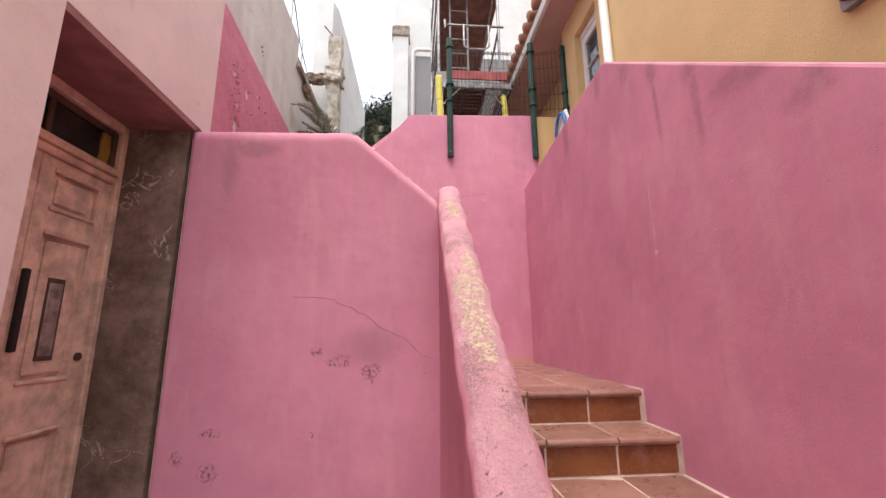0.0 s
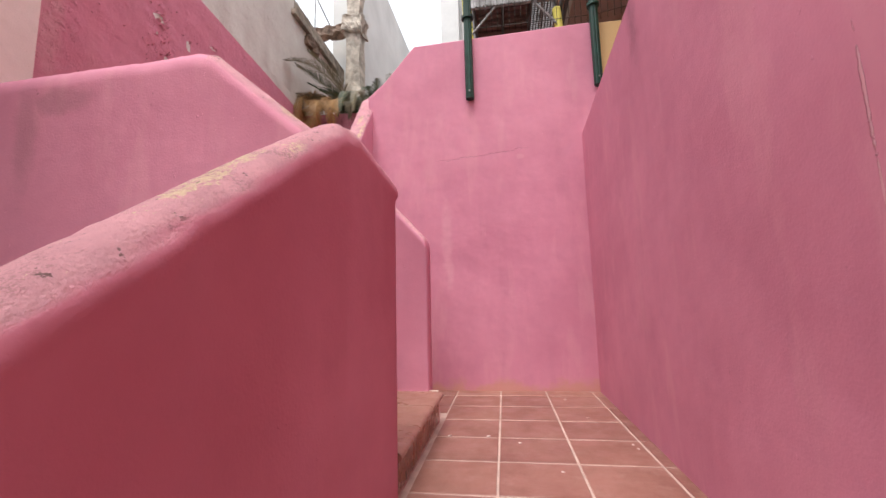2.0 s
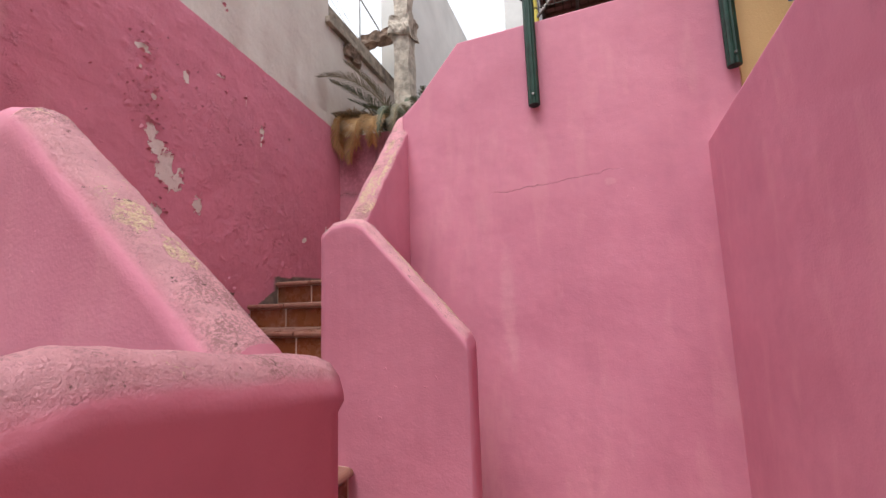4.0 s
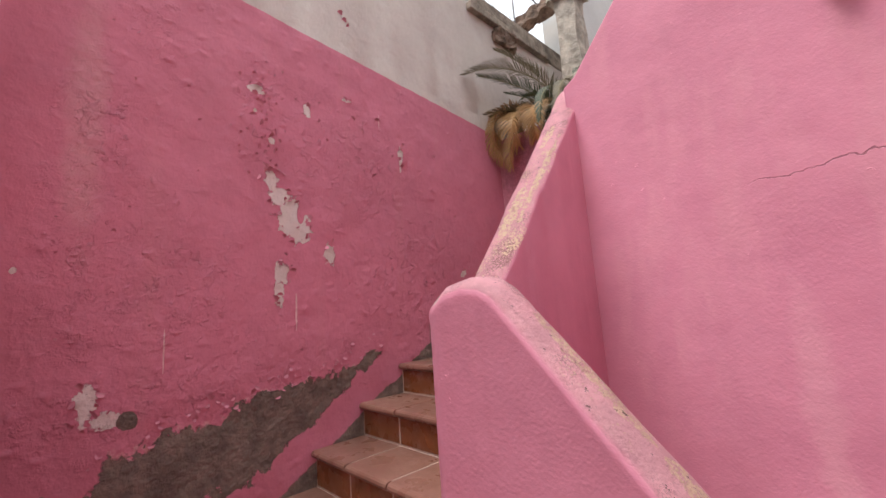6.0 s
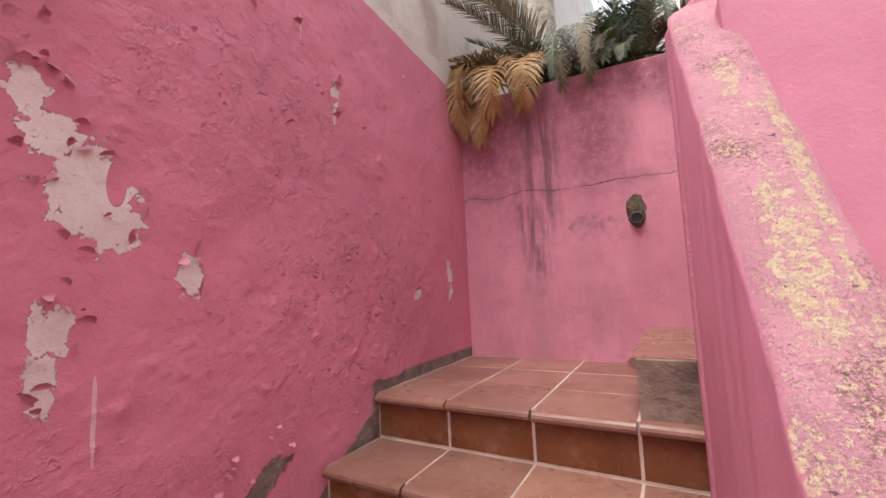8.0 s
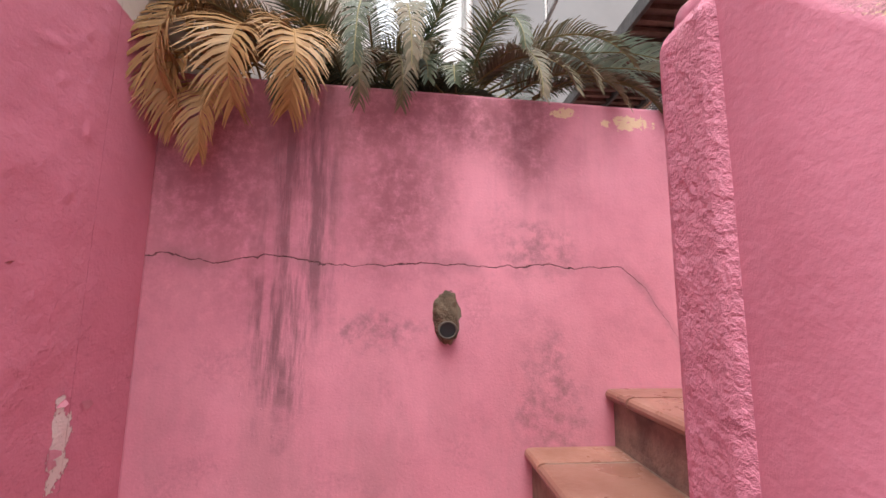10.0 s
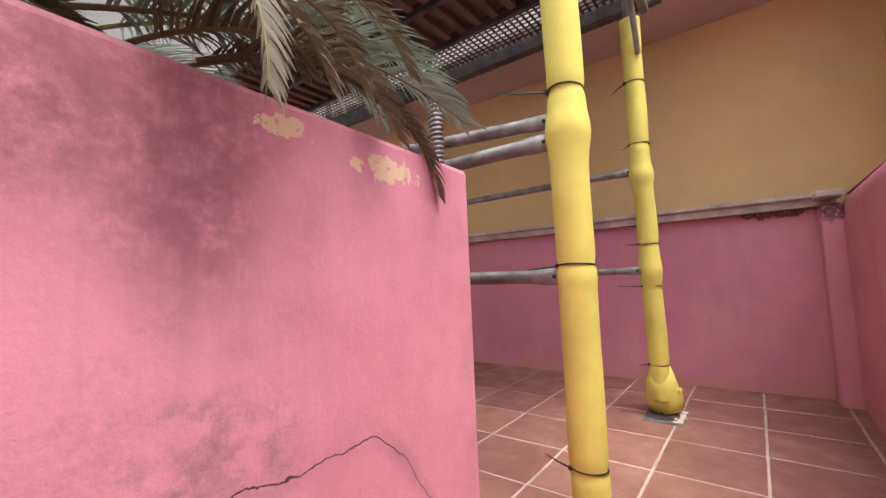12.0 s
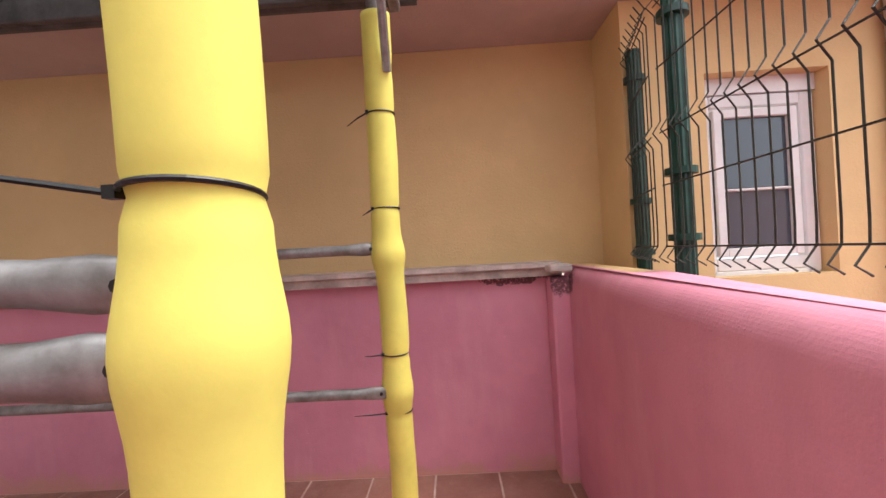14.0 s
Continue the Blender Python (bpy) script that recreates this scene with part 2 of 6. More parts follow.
def parapet_material(name, base=PINK, patches=(), cream=0.5, brown=0.5, pale=(0.80, 0.43, 0.51), lo=0.45, hi=0.75):
    """Pink paint with sky light put in as a paler upper side, which is pitted, rubbed to cream in granular patches and
    speckled brown.
    """
    m = Mat(name, 0.8, spec=0.25)
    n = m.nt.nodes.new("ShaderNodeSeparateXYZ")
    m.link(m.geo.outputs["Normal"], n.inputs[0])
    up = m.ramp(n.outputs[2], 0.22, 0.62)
    crown = m.ramp(n.outputs[2], lo, hi)
    c = m.mix(m.ramp(m.noise(2.0, 5.0), 0.3, 0.7), base, tuple(min(1, k * 1.08 + 0.02) for k in base))
    c = m.mix(m.math("MULTIPLY", m.ramp(m.noise(7.0, 6.0), 0.4, 0.8), 0.22), c, tuple(k * 0.78 for k in base))
    # upward faces get a paler pink in place of sky light
    sky_pale = m.mix(m.ramp(m.noise(8.0, 6.0, 0.65), 0.35, 0.65), pale, tuple(k * 0.80 for k in pale))
    c = m.mix(m.math("MULTIPLY", up, 0.85), c, sky_pale)
    grain = m.noise(170.0, 4.0, 0.7)
    # brown speckle of lichen and dirt, dense in drifts
    drift = m.ramp(m.noise(4.6, 6.0, 0.65), 0.42, 0.66)
    speck = m.ramp(m.math("ADD", m.noise(190.0, 4.0, 0.75), m.math("MULTIPLY", drift, 0.14)), 0.57, 0.66)
    speck = m.math("MULTIPLY", m.math("MULTIPLY", speck, up), m.math("MULTIPLY", drift, brown))
    c = m.mix(speck, c, m.mix(grain, (0.15, 0.08, 0.07), (0.36, 0.20, 0.17)))
    # cream bare patches with a crumbling edge
    field = m.math("ADD", m.noise(5.2, 8.0, 0.68), m.math("MULTIPLY", m.math("SUBTRACT", m.noise(130.0, 4.0, 0.75), 0.5), 0.80))
    worn = m.ramp(field, 0.70 - 0.16 * cream, 0.725 - 0.16 * cream)
    for x, y, z, rx, ry, rz in patches:
        worn = m.math("MAXIMUM", worn, m.math("MULTIPLY", m.ellipse(x, y, z, rx, ry, rz, 1.3, 22.0, 0.03), m.ramp(m.noise(60.0, 7.0, 0.82), 0.455, 0.51)))
    worn = m.math("MULTIPLY", worn, crown)
    c = m.mix(m.math("MULTIPLY", worn, 0.95), c, m.mix(m.ramp(grain, 0.35, 0.65), (0.86, 0.70, 0.49), (0.74, 0.52, 0.36)))
    # dark pits and chips
    pit = m.math("MULTIPLY", m.ramp(m.noise(38.0, 6.0, 0.72), 0.635, 0.66), up)
    c = m.mix(m.math("MULTIPLY", pit, 0.8), c, (0.13, 0.085, 0.07))
    mortar = m.ellipse(-0.43, 3.868, 2.82, 0.030, 0.032, 0.05, 0.7, 20.0, 0.04)
    c = m.mix(m.math("MULTIPLY", mortar, up), c, m.mix(grain, (0.30, 0.27, 0.23), (0.48, 0.43, 0.37)))
    m.color(c)
    m.rough(m.ramp(up, 0.0, 1.0, 0.68, 0.92))
    m.bump(m.math("MULTIPLY", m.math("MAXIMUM", worn, pit), -1.0), 0.006, 0.9)
    m.bump(m.math("MULTIPLY", m.noise(75.0, 6.0, 0.78), up), 0.020, 0.9)
    m.bump(m.math("MULTIPLY", m.noise(14.0, 4.0, 0.6), up), 0.018, 0.5)
    return plaster_bump(m, 1.0)


# the first parapet's deeper base colour puts shade on its sides
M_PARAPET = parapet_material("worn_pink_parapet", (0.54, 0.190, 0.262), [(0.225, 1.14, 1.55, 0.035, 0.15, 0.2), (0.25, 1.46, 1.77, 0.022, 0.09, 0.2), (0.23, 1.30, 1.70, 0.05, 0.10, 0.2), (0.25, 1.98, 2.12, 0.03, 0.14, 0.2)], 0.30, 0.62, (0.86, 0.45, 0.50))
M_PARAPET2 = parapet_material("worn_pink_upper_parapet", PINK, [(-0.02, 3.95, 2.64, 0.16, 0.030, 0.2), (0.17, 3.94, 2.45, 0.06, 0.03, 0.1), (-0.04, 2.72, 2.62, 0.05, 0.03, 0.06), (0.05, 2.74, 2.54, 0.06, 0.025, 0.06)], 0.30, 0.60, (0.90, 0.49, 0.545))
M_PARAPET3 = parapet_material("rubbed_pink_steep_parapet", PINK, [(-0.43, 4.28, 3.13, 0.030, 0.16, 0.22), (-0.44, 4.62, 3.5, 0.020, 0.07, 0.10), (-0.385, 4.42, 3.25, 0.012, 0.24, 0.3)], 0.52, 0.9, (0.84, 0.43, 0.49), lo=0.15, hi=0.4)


def left_wall_material():
    """Pink wash up to a level edge, off-white above it; flaking, with bare render along the stairs."""
    m = Mat("flaking_house_wall", 0.8, spec=0.25)
    x, y, z = m.xyz()
    c = m.mix(m.ramp(m.noise(1.5, 5.0), 0.3, 0.7), PINK_DEEP, tuple(k * 1.16 for k in PINK_DEEP))
    c = m.mix(m.math("MULTIPLY", m.ramp(m.noise(9.0, 7.0, 0.7), 0.42, 0.75), 0.2), c, (0.40, 0.095, 0.14))
    c = m.mix(m.math("MULTIPLY", m.ramp(m.noise(2.0, 5.0, 0.6, stretch=(3, 3, 0.3)), 0.55, 0.8), 0.3), c, (0.60, 0.26, 0.29))
    white = m.mix(m.ramp(m.noise(2.5, 6.0), 0.3, 0.8), (0.66, 0.60, 0.56), (0.58, 0.50, 0.47))
    edge = m.math("SUBTRACT", z, m.math("SUBTRACT", 4.96, m.math("MULTIPLY", y, 0.105)))
    edge = m.math("ADD", edge, m.math("MULTIPLY", m.math("SUBTRACT", m.noise(9.0, 4.0), 0.5), 0.02))
    top = m.ramp(edge, -0.004, 0.004)
    c = m.mix(top, c, white)
    X = -1.717
    blobs = [(3.885, 3.545, 0.040, 0.06), (3.935, 3.46, 0.05, 0.05), (3.99, 3.35, 0.075, 0.10), (4.05, 3.29, 0.06, 0.09), (3.945, 3.04, 0.040, 0.06), (3.93, 2.94, 0.030, 0.07),
             (4.224, 3.15, 0.034, 0.06), (4.795, 3.90, 0.022, 0.06), (4.79, 3.82, 0.008, 0.05), (5.35, 3.06, 0.03, 0.03), (5.70, 3.12, 0.03, 0.12), (3.81, 4.06, 0.040, 0.030),
             (4.10, 4.02, 0.022, 0.04), (4.37, 4.175, 0.035, 0.012), (3.89, 3.775, 0.018, 0.018), (3.18, 2.51, 0.035, 0.07), (3.24, 2.44, 0.07, 0.03),
             (2.95, 3.03, 0.013, 0.013), (3.80, 3.93, 0.012, 0.014)]
    peel = m.any([m.ellipse(X, a, b, 1.0, ry * 0.95, rz * 0.98, 1.35, 26.0) for a, b, ry, rz in blobs])
    holed = m.math("SUBTRACT", peel, m.ellipse(X, 4.050, 3.375, 1.0, 0.020, 0.055, 0.12, 10.0), clamp=True)
    # blisters and half-lifted paint, thick in a column and in drifts
    drifts = m.any([m.ellipse(X, 3.83, 3.95, 1.0, 0.10, 0.32, 0.8, 8.0, 0.7), m.ellipse(X, 3.40, 3.0, 1.0, 0.25, 0.35, 0.9, 5.0, 0.8), m.ellipse(X, 3.15, 3.3, 1.0, 0.14, 0.6, 0.9, 5.0, 0.8), m.ellipse(X, 4.45, 3.75, 1.0, 0.4, 0.35, 0.9, 5.0, 0.8), m.ellipse(X, 3.6, 2.48, 1.0, 0.7, 0.12, 0.9, 5.0, 0.8), m.ellipse(X, 5.0, 3.05, 1.0, 0.5, 0.35, 0.9, 5.0, 0.8), m.ramp(m.noise(1.7, 3.0), 0.50, 0.70, 0.05, 0.6)])
    blister = m.math("MULTIPLY", m.ramp(m.noise(19.0, 6.0, 0.62), 0.54, 0.72), drifts)
    scuff = m.math("MULTIPLY", m.math("MULTIPLY", m.ramp(m.noise(40.0, 6.0, 0.7), 0.66, 0.69), drifts), m.math("SUBTRACT", 1.0, top))
    c = m.mix(m.math("MULTIPLY", scuff, 0.35), c, (0.74, 0.48, 0.50))
    c = m.mix(m.math("MULTIPLY", m.math("MULTIPLY", blister, m.math("SUBTRACT", 1.0, top)), 0.15), c, (0.72, 0.34, 0.40))
    c = m.mix(m.math("MULTIPLY", m.math("MULTIPLY", m.ellipse(X, 3.12, 3.7, 1.0, 0.06, 0.5, 0.7, 8.0, 0.6), m.noise(20.0, 5.0, 0.7)), 0.5), c, (0.70, 0.48, 0.46))
    scratch = m.any([m.ellipse(X, 3.425, 2.69, 1.0, 0.003, 0.10, 0.2, 20.0), m.ellipse(X, 4.62, 4.10, 1.0, 0.003, 0.05, 0.2, 20.0), m.ellipse(X, 4.02, 2.84, 1.0, 0.005, 0.10, 0.5, 20.0)])
    c = m.mix(m.math("MULTIPLY", scratch, 0.6), c, (0.80, 0.62, 0.60))
    under = m.mix(m.noise(14.0, 5.0), (0.80, 0.70, 0.68), (0.66, 0.54, 0.52))
    under = m.mix(m.ramp(m.noise(60.0, 6.0, 0.75), 0.62, 0.66), under, (0.34, 0.24, 0.22))
    c = m.mix(holed, c, under)
    # bare render: a ragged slanting patch by the lower steps and a thin strip behind the treads
    nosing = m.math("SUBTRACT", z, m.math("ADD", m.math("MULTIPLY", m.math("SUBTRACT", y, 3.80), 0.616), 1.85))
    ragged = m.math("MULTIPLY", m.math("SUBTRACT", m.noise(6.0, 9.0, 0.68), 0.5), 0.36)
    strip = m.math("MULTIPLY", m.ramp(m.math("ADD", nosing, m.math("MULTIPLY", ragged, 0.35)), 0.004, -0.004), m.math("MULTIPLY", m.ramp(y, 3.88, 3.94), m.ramp(z, 2.72, 2.70)))
    strip = m.math("MAXIMUM", strip, m.math("MULTIPLY", m.ramp(m.math("ADD", z, m.math("MULTIPLY", ragged, 0.3)), 2.705, 2.69), m.ramp(y, 4.95, 5.0)))
    upper = m.math("SUBTRACT", z, m.math("ADD", m.math("MULTIPLY", m.math("SUBTRACT", y, 3.26), 0.225), 2.285))
    lower = m.math("SUBTRACT", z, m.math("ADD", m.math("MULTIPLY", m.math("MAXIMUM", m.math("SUBTRACT", y, 3.78), 0.0), 0.68), m.ramp(y, 3.2, 3.5, 2.08, 2.02)))
    patch = m.math("MULTIPLY", m.ramp(m.math("ADD", upper, ragged), 0.004, -0.004), m.ramp(m.math("SUBTRACT", lower, ragged), -0.004, 0.004))
    patch = m.math("MULTIPLY", patch, m.ramp(m.math("ADD", y, ragged), 3.215, 3.225))
    tail = m.any([m.ellipse(X, 3.06, 2.08, 1.0, 0.16, 0.10, 1.0, 8.0), m.ellipse(X, 3.31, 2.425, 1.0, 0.035, 0.035, 0.6, 14.0), m.ellipse(X, 2.93, 1.93, 1.0, 0.2, 0.10, 1.0, 8.0)])
    bare = m.any([strip, patch, tail])
    rim = m.math("MULTIPLY", m.ramp(m.math("ABSOLUTE", m.math("ADD", upper, ragged)), 0.02, 0.0), m.ramp(m.noise(18.0, 5.0), 0.5, 0.6))
    rim = m.math("MULTIPLY", rim, m.math("MULTIPLY", m.ramp(y, 3.2, 3.3), m.ramp(y, 4.5, 4.4)))
    c = m.mix(m.math("MULTIPLY", rim, 0.6), c, (0.76, 0.50, 0.48))
    c = m.mix(bare, c, m.mix(m.ramp(m.noise(16.0, 6.0), 0.3, 0.7), (0.26, 0.20, 0.17), (0.15, 0.115, 0.10)))
    m.color(c)
    m.rough(m.ramp(bare, 0.0, 1.0, 0.72, 0.95))
    hole = m.math("MAXIMUM", holed, bare)
    m.bump(m.math("SUBTRACT", 1.0, hole), 0.012, 1.0)
    m.bump(blister, 0.012, 0.7)
    m.bump(m.math("MULTIPLY", m.noise(17.0, 6.0, 0.65), m.math("ADD", m.math("MULTIPLY", drifts, 0.6), 0.45)), 0.022, 0.65)
    m.bump(m.math("MULTIPLY", bare, m.noise(26.0, 6.0)), 0.03, 0.7)
    return plaster_bump(m, 1.0, 1.3)


M_LEFT = left_wall_material()


def planter_material():
    """Pink wall with damp streaks and painted shade under the plants, a long crack and ochre scuffs on its top edge."""
    m = Mat("damp_shaded_pink_planter_wall", 0.78, spec=0.25)
    x, y, z = m.xyz()
    c = m.mix(m.ramp(m.noise(1.6, 5.0), 0.3, 0.7), (0.645, 0.246, 0.328), (0.735, 0.305, 0.390))
    c = m.mix(m.math("MULTIPLY", m.ramp(m.noise(7.0, 7.0, 0.7), 0.4, 0.75), 0.4), c, (0.45, 0.16, 0.22))
    low = m.ramp(z, 3.75, 2.75)
    c = m.mix(m.math("MULTIPLY", m.math("MULTIPLY", low, m.ramp(m.noise(3.0, 6.0, 0.65, stretch=(2, 2, 0.6)), 0.40, 0.66)), 0.70), c, (0.50, 0.22, 0.27))
    streaks = m.ramp(m.noise(3.0, 7.0, 0.62, stretch=(2.2, 2.2, 0.20)), 0.42, 0.66)
    streaks = m.math("MULTIPLY", streaks, m.ramp(z, 3.5, 4.25, 0.12, 1.0))
    streaks = m.math("MULTIPLY", streaks, m.ramp(x, 0.1, -0.45, 0.12, 1.0))
    c = m.mix(m.math("MULTIPLY", streaks, 0.42), c, (0.15, 0.075, 0.085))
    band = m.any([m.math("MULTIPLY", m.ellipse(-1.22, 5.945, 3.85, 0.13, 1, 0.55, 0.9, 9.0, 0.6), 1.0), m.ellipse(-1.27, 5.945, 3.42, 0.10, 1, 0.30, 0.9, 12.0, 0.6)])
    c = m.mix(m.math("MULTIPLY", m.math("MULTIPLY", band, m.ramp(m.noise(20.0, 6.0, 0.7, stretch=(1, 1, 0.12)), 0.38, 0.62)), 0.70), c, (0.10, 0.06, 0.07))
    spots = m.any([m.ellipse(-0.40, 5.945, 3.68, 0.12, 1, 0.09, 0.8, 9.0, 0.5), m.ellipse(-0.96, 5.945, 3.40, 0.13, 1, 0.07, 0.9, 11.0, 0.5), m.ellipse(-0.36, 5.945, 3.15, 0.11, 1, 0.24, 0.9, 9.0, 0.5)])
    c = m.mix(m.math("MULTIPLY", m.math("MULTIPLY", spots, m.ramp(m.noise(16.0, 8.0, 0.72), 0.40, 0.68)), 0.6), c, (0.14, 0.09, 0.10))
    # shade of the fronds, painted as soft dark pink patches
    frond_shade = m.any([m.ellipse(-0.42, 5.945, 4.12, 0.11, 1, 0.19, 0.5, 7.0, 0.55), m.ellipse(-0.92, 5.945, 4.13, 0.24, 1, 0.16, 0.7, 7.0, 0.7), m.ellipse(-0.66, 5.945, 4.16, 0.2, 1, 0.12, 0.7, 7.0, 0.7), m.ellipse(-0.90, 5.945, 3.86, 0.16, 1, 0.26, 0.9, 8.0, 0.8), m.ellipse(-1.5, 5.945, 3.95, 0.30, 1, 0.40, 0.5, 6.0, 0.8)])
    c = m.mix(m.math("MULTIPLY", m.math("MULTIPLY", frond_shade, m.ramp(m.noise(26.0, 8.0, 0.75), 0.20, 0.62)), 0.70), c, (0.24, 0.075, 0.10))
    blotch = m.math("MULTIPLY", m.ramp(m.noise(5.0, 7.0, 0.68), 0.50, 0.66), m.ramp(m.noise(55.0, 5.0, 0.7), 0.36, 0.62))
    c = m.mix(m.math("MULTIPLY", m.math("MULTIPLY", blotch, m.ramp(x, 0.1, -0.5, 0.3, 1.0)), 0.24), c, (0.24, 0.10, 0.13))
    ochre = m.any([m.ellipse(-0.03, 5.945, 4.165, 0.085, 1, 0.030, 1.6, 24.0), m.ellipse(-0.28, 5.945, 4.195, 0.05, 1, 0.022, 1.5, 24.0)])
    ochre = m.math("MULTIPLY", ochre, m.ramp(m.noise(60.0, 5.0, 0.7), 0.38, 0.46))
    c = m.mix(m.math("MULTIPLY", ochre, 0.8), c, (0.74, 0.58, 0.36))
    ring = m.ellipse(-0.715, 5.945, 3.445, 0.045, 1, 0.085, 0.7, 14.0)
    c = m.mix(ring, c, (0.20, 0.15, 0.11))
    wob = m.math("MULTIPLY", m.math("SUBTRACT", m.noise(4.0, 8.0, 0.62), 0.5), 0.13)
    line = m.math("SUBTRACT", 3.625, m.math("MULTIPLY", m.math("POWER", m.math("MAXIMUM", m.math("SUBTRACT", x, -0.10), 0.0), 1.6), 3.4))
    d = m.math("ABSOLUTE", m.math("SUBTRACT", m.math("ADD", z, wob), line))
    hair = m.math("MULTIPLY", m.ramp(d, 0.0019, 0.0005), m.ramp(x, 0.14, 0.04))
    halo = m.math("MULTIPLY", m.ramp(d, 0.06, 0.0), m.ramp(m.noise(3.0, 4.0), 0.45, 0.7))
    c = m.mix(m.math("MULTIPLY", halo, 0.5), c, (0.22, 0.11, 0.13))
    c = m.mix(m.math("MULTIPLY", hair, 0.9), c, (0.09, 0.04, 0.045))
    m.color(c)
    m.bump(m.math("MULTIPLY", m.math("MAXIMUM", hair, ring), -1.0), 0.012, 0.9)
    return plaster_bump(m, 1.2)


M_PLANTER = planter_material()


def pale_material():
    m = Mat("pale_pink_house_paint", 0.8, spec=0.25)
    c = m.mix(m.ramp(m.noise(1.8, 6.0), 0.3, 0.7), PALE, tuple(k * 0.88 for k in PALE))
    c = m.mix(m.math("MULTIPLY", m.ramp(m.noise(4.0, 8.0, 0.7), 0.56, 0.72), 0.35), c, (0.42, 0.30, 0.28))
    c = m.mix(m.math("MULTIPLY", m.ramp(m.voronoi(9.0), 0.07, 0.03), m.ramp(m.noise(1.5), 0.45, 0.6)), c, (0.12, 0.07, 0.06))
    m.color(c)
    return plaster_bump(m, 0.8)


M_PALE = pale_material()


def simple(name, base, rough=0.7, metallic=0.0, var=0.25, scale=6.0, bump=0.004, bscale=60.0, dark=None, spec=0.4):
    """Plain stuff with two scales of variation and a fine relief."""
    m = Mat(name, rough, metallic, spec)
    dk = dark or tuple(k * (1 - var) for k in base)
    lt = tuple(min(1, k * (1 + 0.5 * var)) for k in base)
    c = m.mix(m.ramp(m.noise(scale, 5.0), 0.3, 0.7), dk, lt)
    c = m.mix(m.math("MULTIPLY", m.ramp(m.noise(scale * 7, 5.0, 0.65), 0.45, 0.8), 0.35), c, dk)
    m.color(c)
    m.bump(m.noise(bscale, 4.0), bump, 0.6)
    return m.m


def tile_material(name, base, other, rough):
    m = Mat(name, rough, spec=0.45)
    c = m.mix(m.random(), base, other)
    c = m.mix(m.ramp(m.noise(5.0, 6.0, 0.65), 0.35, 0.7), c, m.mix(1.0, c, (0.78, 0.72, 0.70), "MULTIPLY"))
    dust = m.math("MULTIPLY", m.ramp(m.noise(9.0, 7.0, 0.7), 0.5, 0.75), 0.35)
    c = m.mix(dust, c, (0.46, 0.30, 0.25))
    chips = m.math("MULTIPLY", m.ramp(m.noise(60.0, 5.0), 0.70, 0.73), m.ramp(m.noise(6.0), 0.5, 0.6))
    c = m.mix(m.math("MULTIPLY", chips, 0.7), c, (0.62, 0.48, 0.42))
    m.color(c)
    m.rough(m.ramp(m.noise(7.0, 6.0), 0.3, 0.75, rough - 0.1, rough + 0.2))
    m.bump(m.noise(30.0, 5.0), 0.003, 0.6)
    return m.m


M_TILE = tile_material("terracotta_floor_tile", (0.35, 0.175, 0.135), (0.26, 0.125, 0.100), 0.40)
M_NOSE = tile_material("terracotta_step_tile", (0.34, 0.178, 0.132), (0.25, 0.124, 0.094), 0.32)
M_RISER = tile_material("glazed_brown_riser_tile", (0.25, 0.088, 0.032), (0.19, 0.066, 0.026), 0.24)
M_GROUT = simple("dusty_pink_grout", (0.56, 0.42, 0.36), 0.95, bump=0.006)
M_CONC = simple("raw_brown_render", (0.26, 0.185, 0.15), 0.9, var=0.5, scale=6.0, bump=0.02, bscale=26.0, dark=(0.12, 0.085, 0.07))
def reveal_material():
    """Brown damp render with pale wisps of old lime."""
    m = Mat("lime_streaked_brown_render", 0.9, spec=0.25)
    c = m.mix(m.ramp(m.noise(3.5, 7.0, 0.7), 0.3, 0.7), (0.13, 0.085, 0.065), (0.29, 0.20, 0.165))
    c = m.mix(m.math("MULTIPLY", m.ramp(m.noise(11.0, 7.0, 0.7), 0.48, 0.7), 0.5), c, (0.10, 0.065, 0.055))
    wisp = m.ramp(m.math("ABSOLUTE", m.math("SUBTRACT", m.noise(5.0, 4.0, 0.55, distort=1.2), 0.5)), 0.012, 0.004)
    c = m.mix(m.math("MULTIPLY", m.math("MULTIPLY", wisp, m.ramp(m.noise(2.7, 3.0), 0.54, 0.62)), 0.8), c, (0.60, 0.50, 0.46))
    m.color(c)
    m.bump(m.noise(26.0, 6.0, 0.65), 0.015, 0.6)
    return m


M_REVEAL = reveal_material()
M_SOIL = simple("dry_soil", (0.10, 0.07, 0.05), 0.95, bump=0.03, bscale=30.0)
M_DOOR = simple("faded_salmon_door_paint", (0.72, 0.51, 0.41), 0.7, var=0.35, scale=9.0, bump=0.004, bscale=80.0)
M_DOOR_DARK = simple("bare_dark_door_wood", (0.10, 0.06, 0.045), 0.8, var=0.4)
M_LETTER = simple("rubbed_grey_letter_plate", (0.36, 0.29, 0.27), 0.5, 0.3, var=0.5, scale=16.0)
M_DARKGLASS = simple("dusty_transom_glass", (0.03, 0.032, 0.028), 0.25, var=0.4)
M_OCHRE = simple("ochre_rag", (0.33, 0.22, 0.05), 0.9)
M_FOAM = simple("yellow_foam", (0.77, 0.68, 0.155), 0.75, var=0.12, scale=5.0, bump=0.0003, bscale=160.0, spec=0.3)
M_TIE = simple("black_plastic_tie", (0.015, 0.014, 0.015), 0.4, bump=0.0005)
M_STEEL = simple("weathered_galvanised_steel", (0.30, 0.29, 0.29), 0.48, 0.6, var=0.5, scale=12.0, bump=0.0005, bscale=120.0, dark=(0.16, 0.145, 0.14))
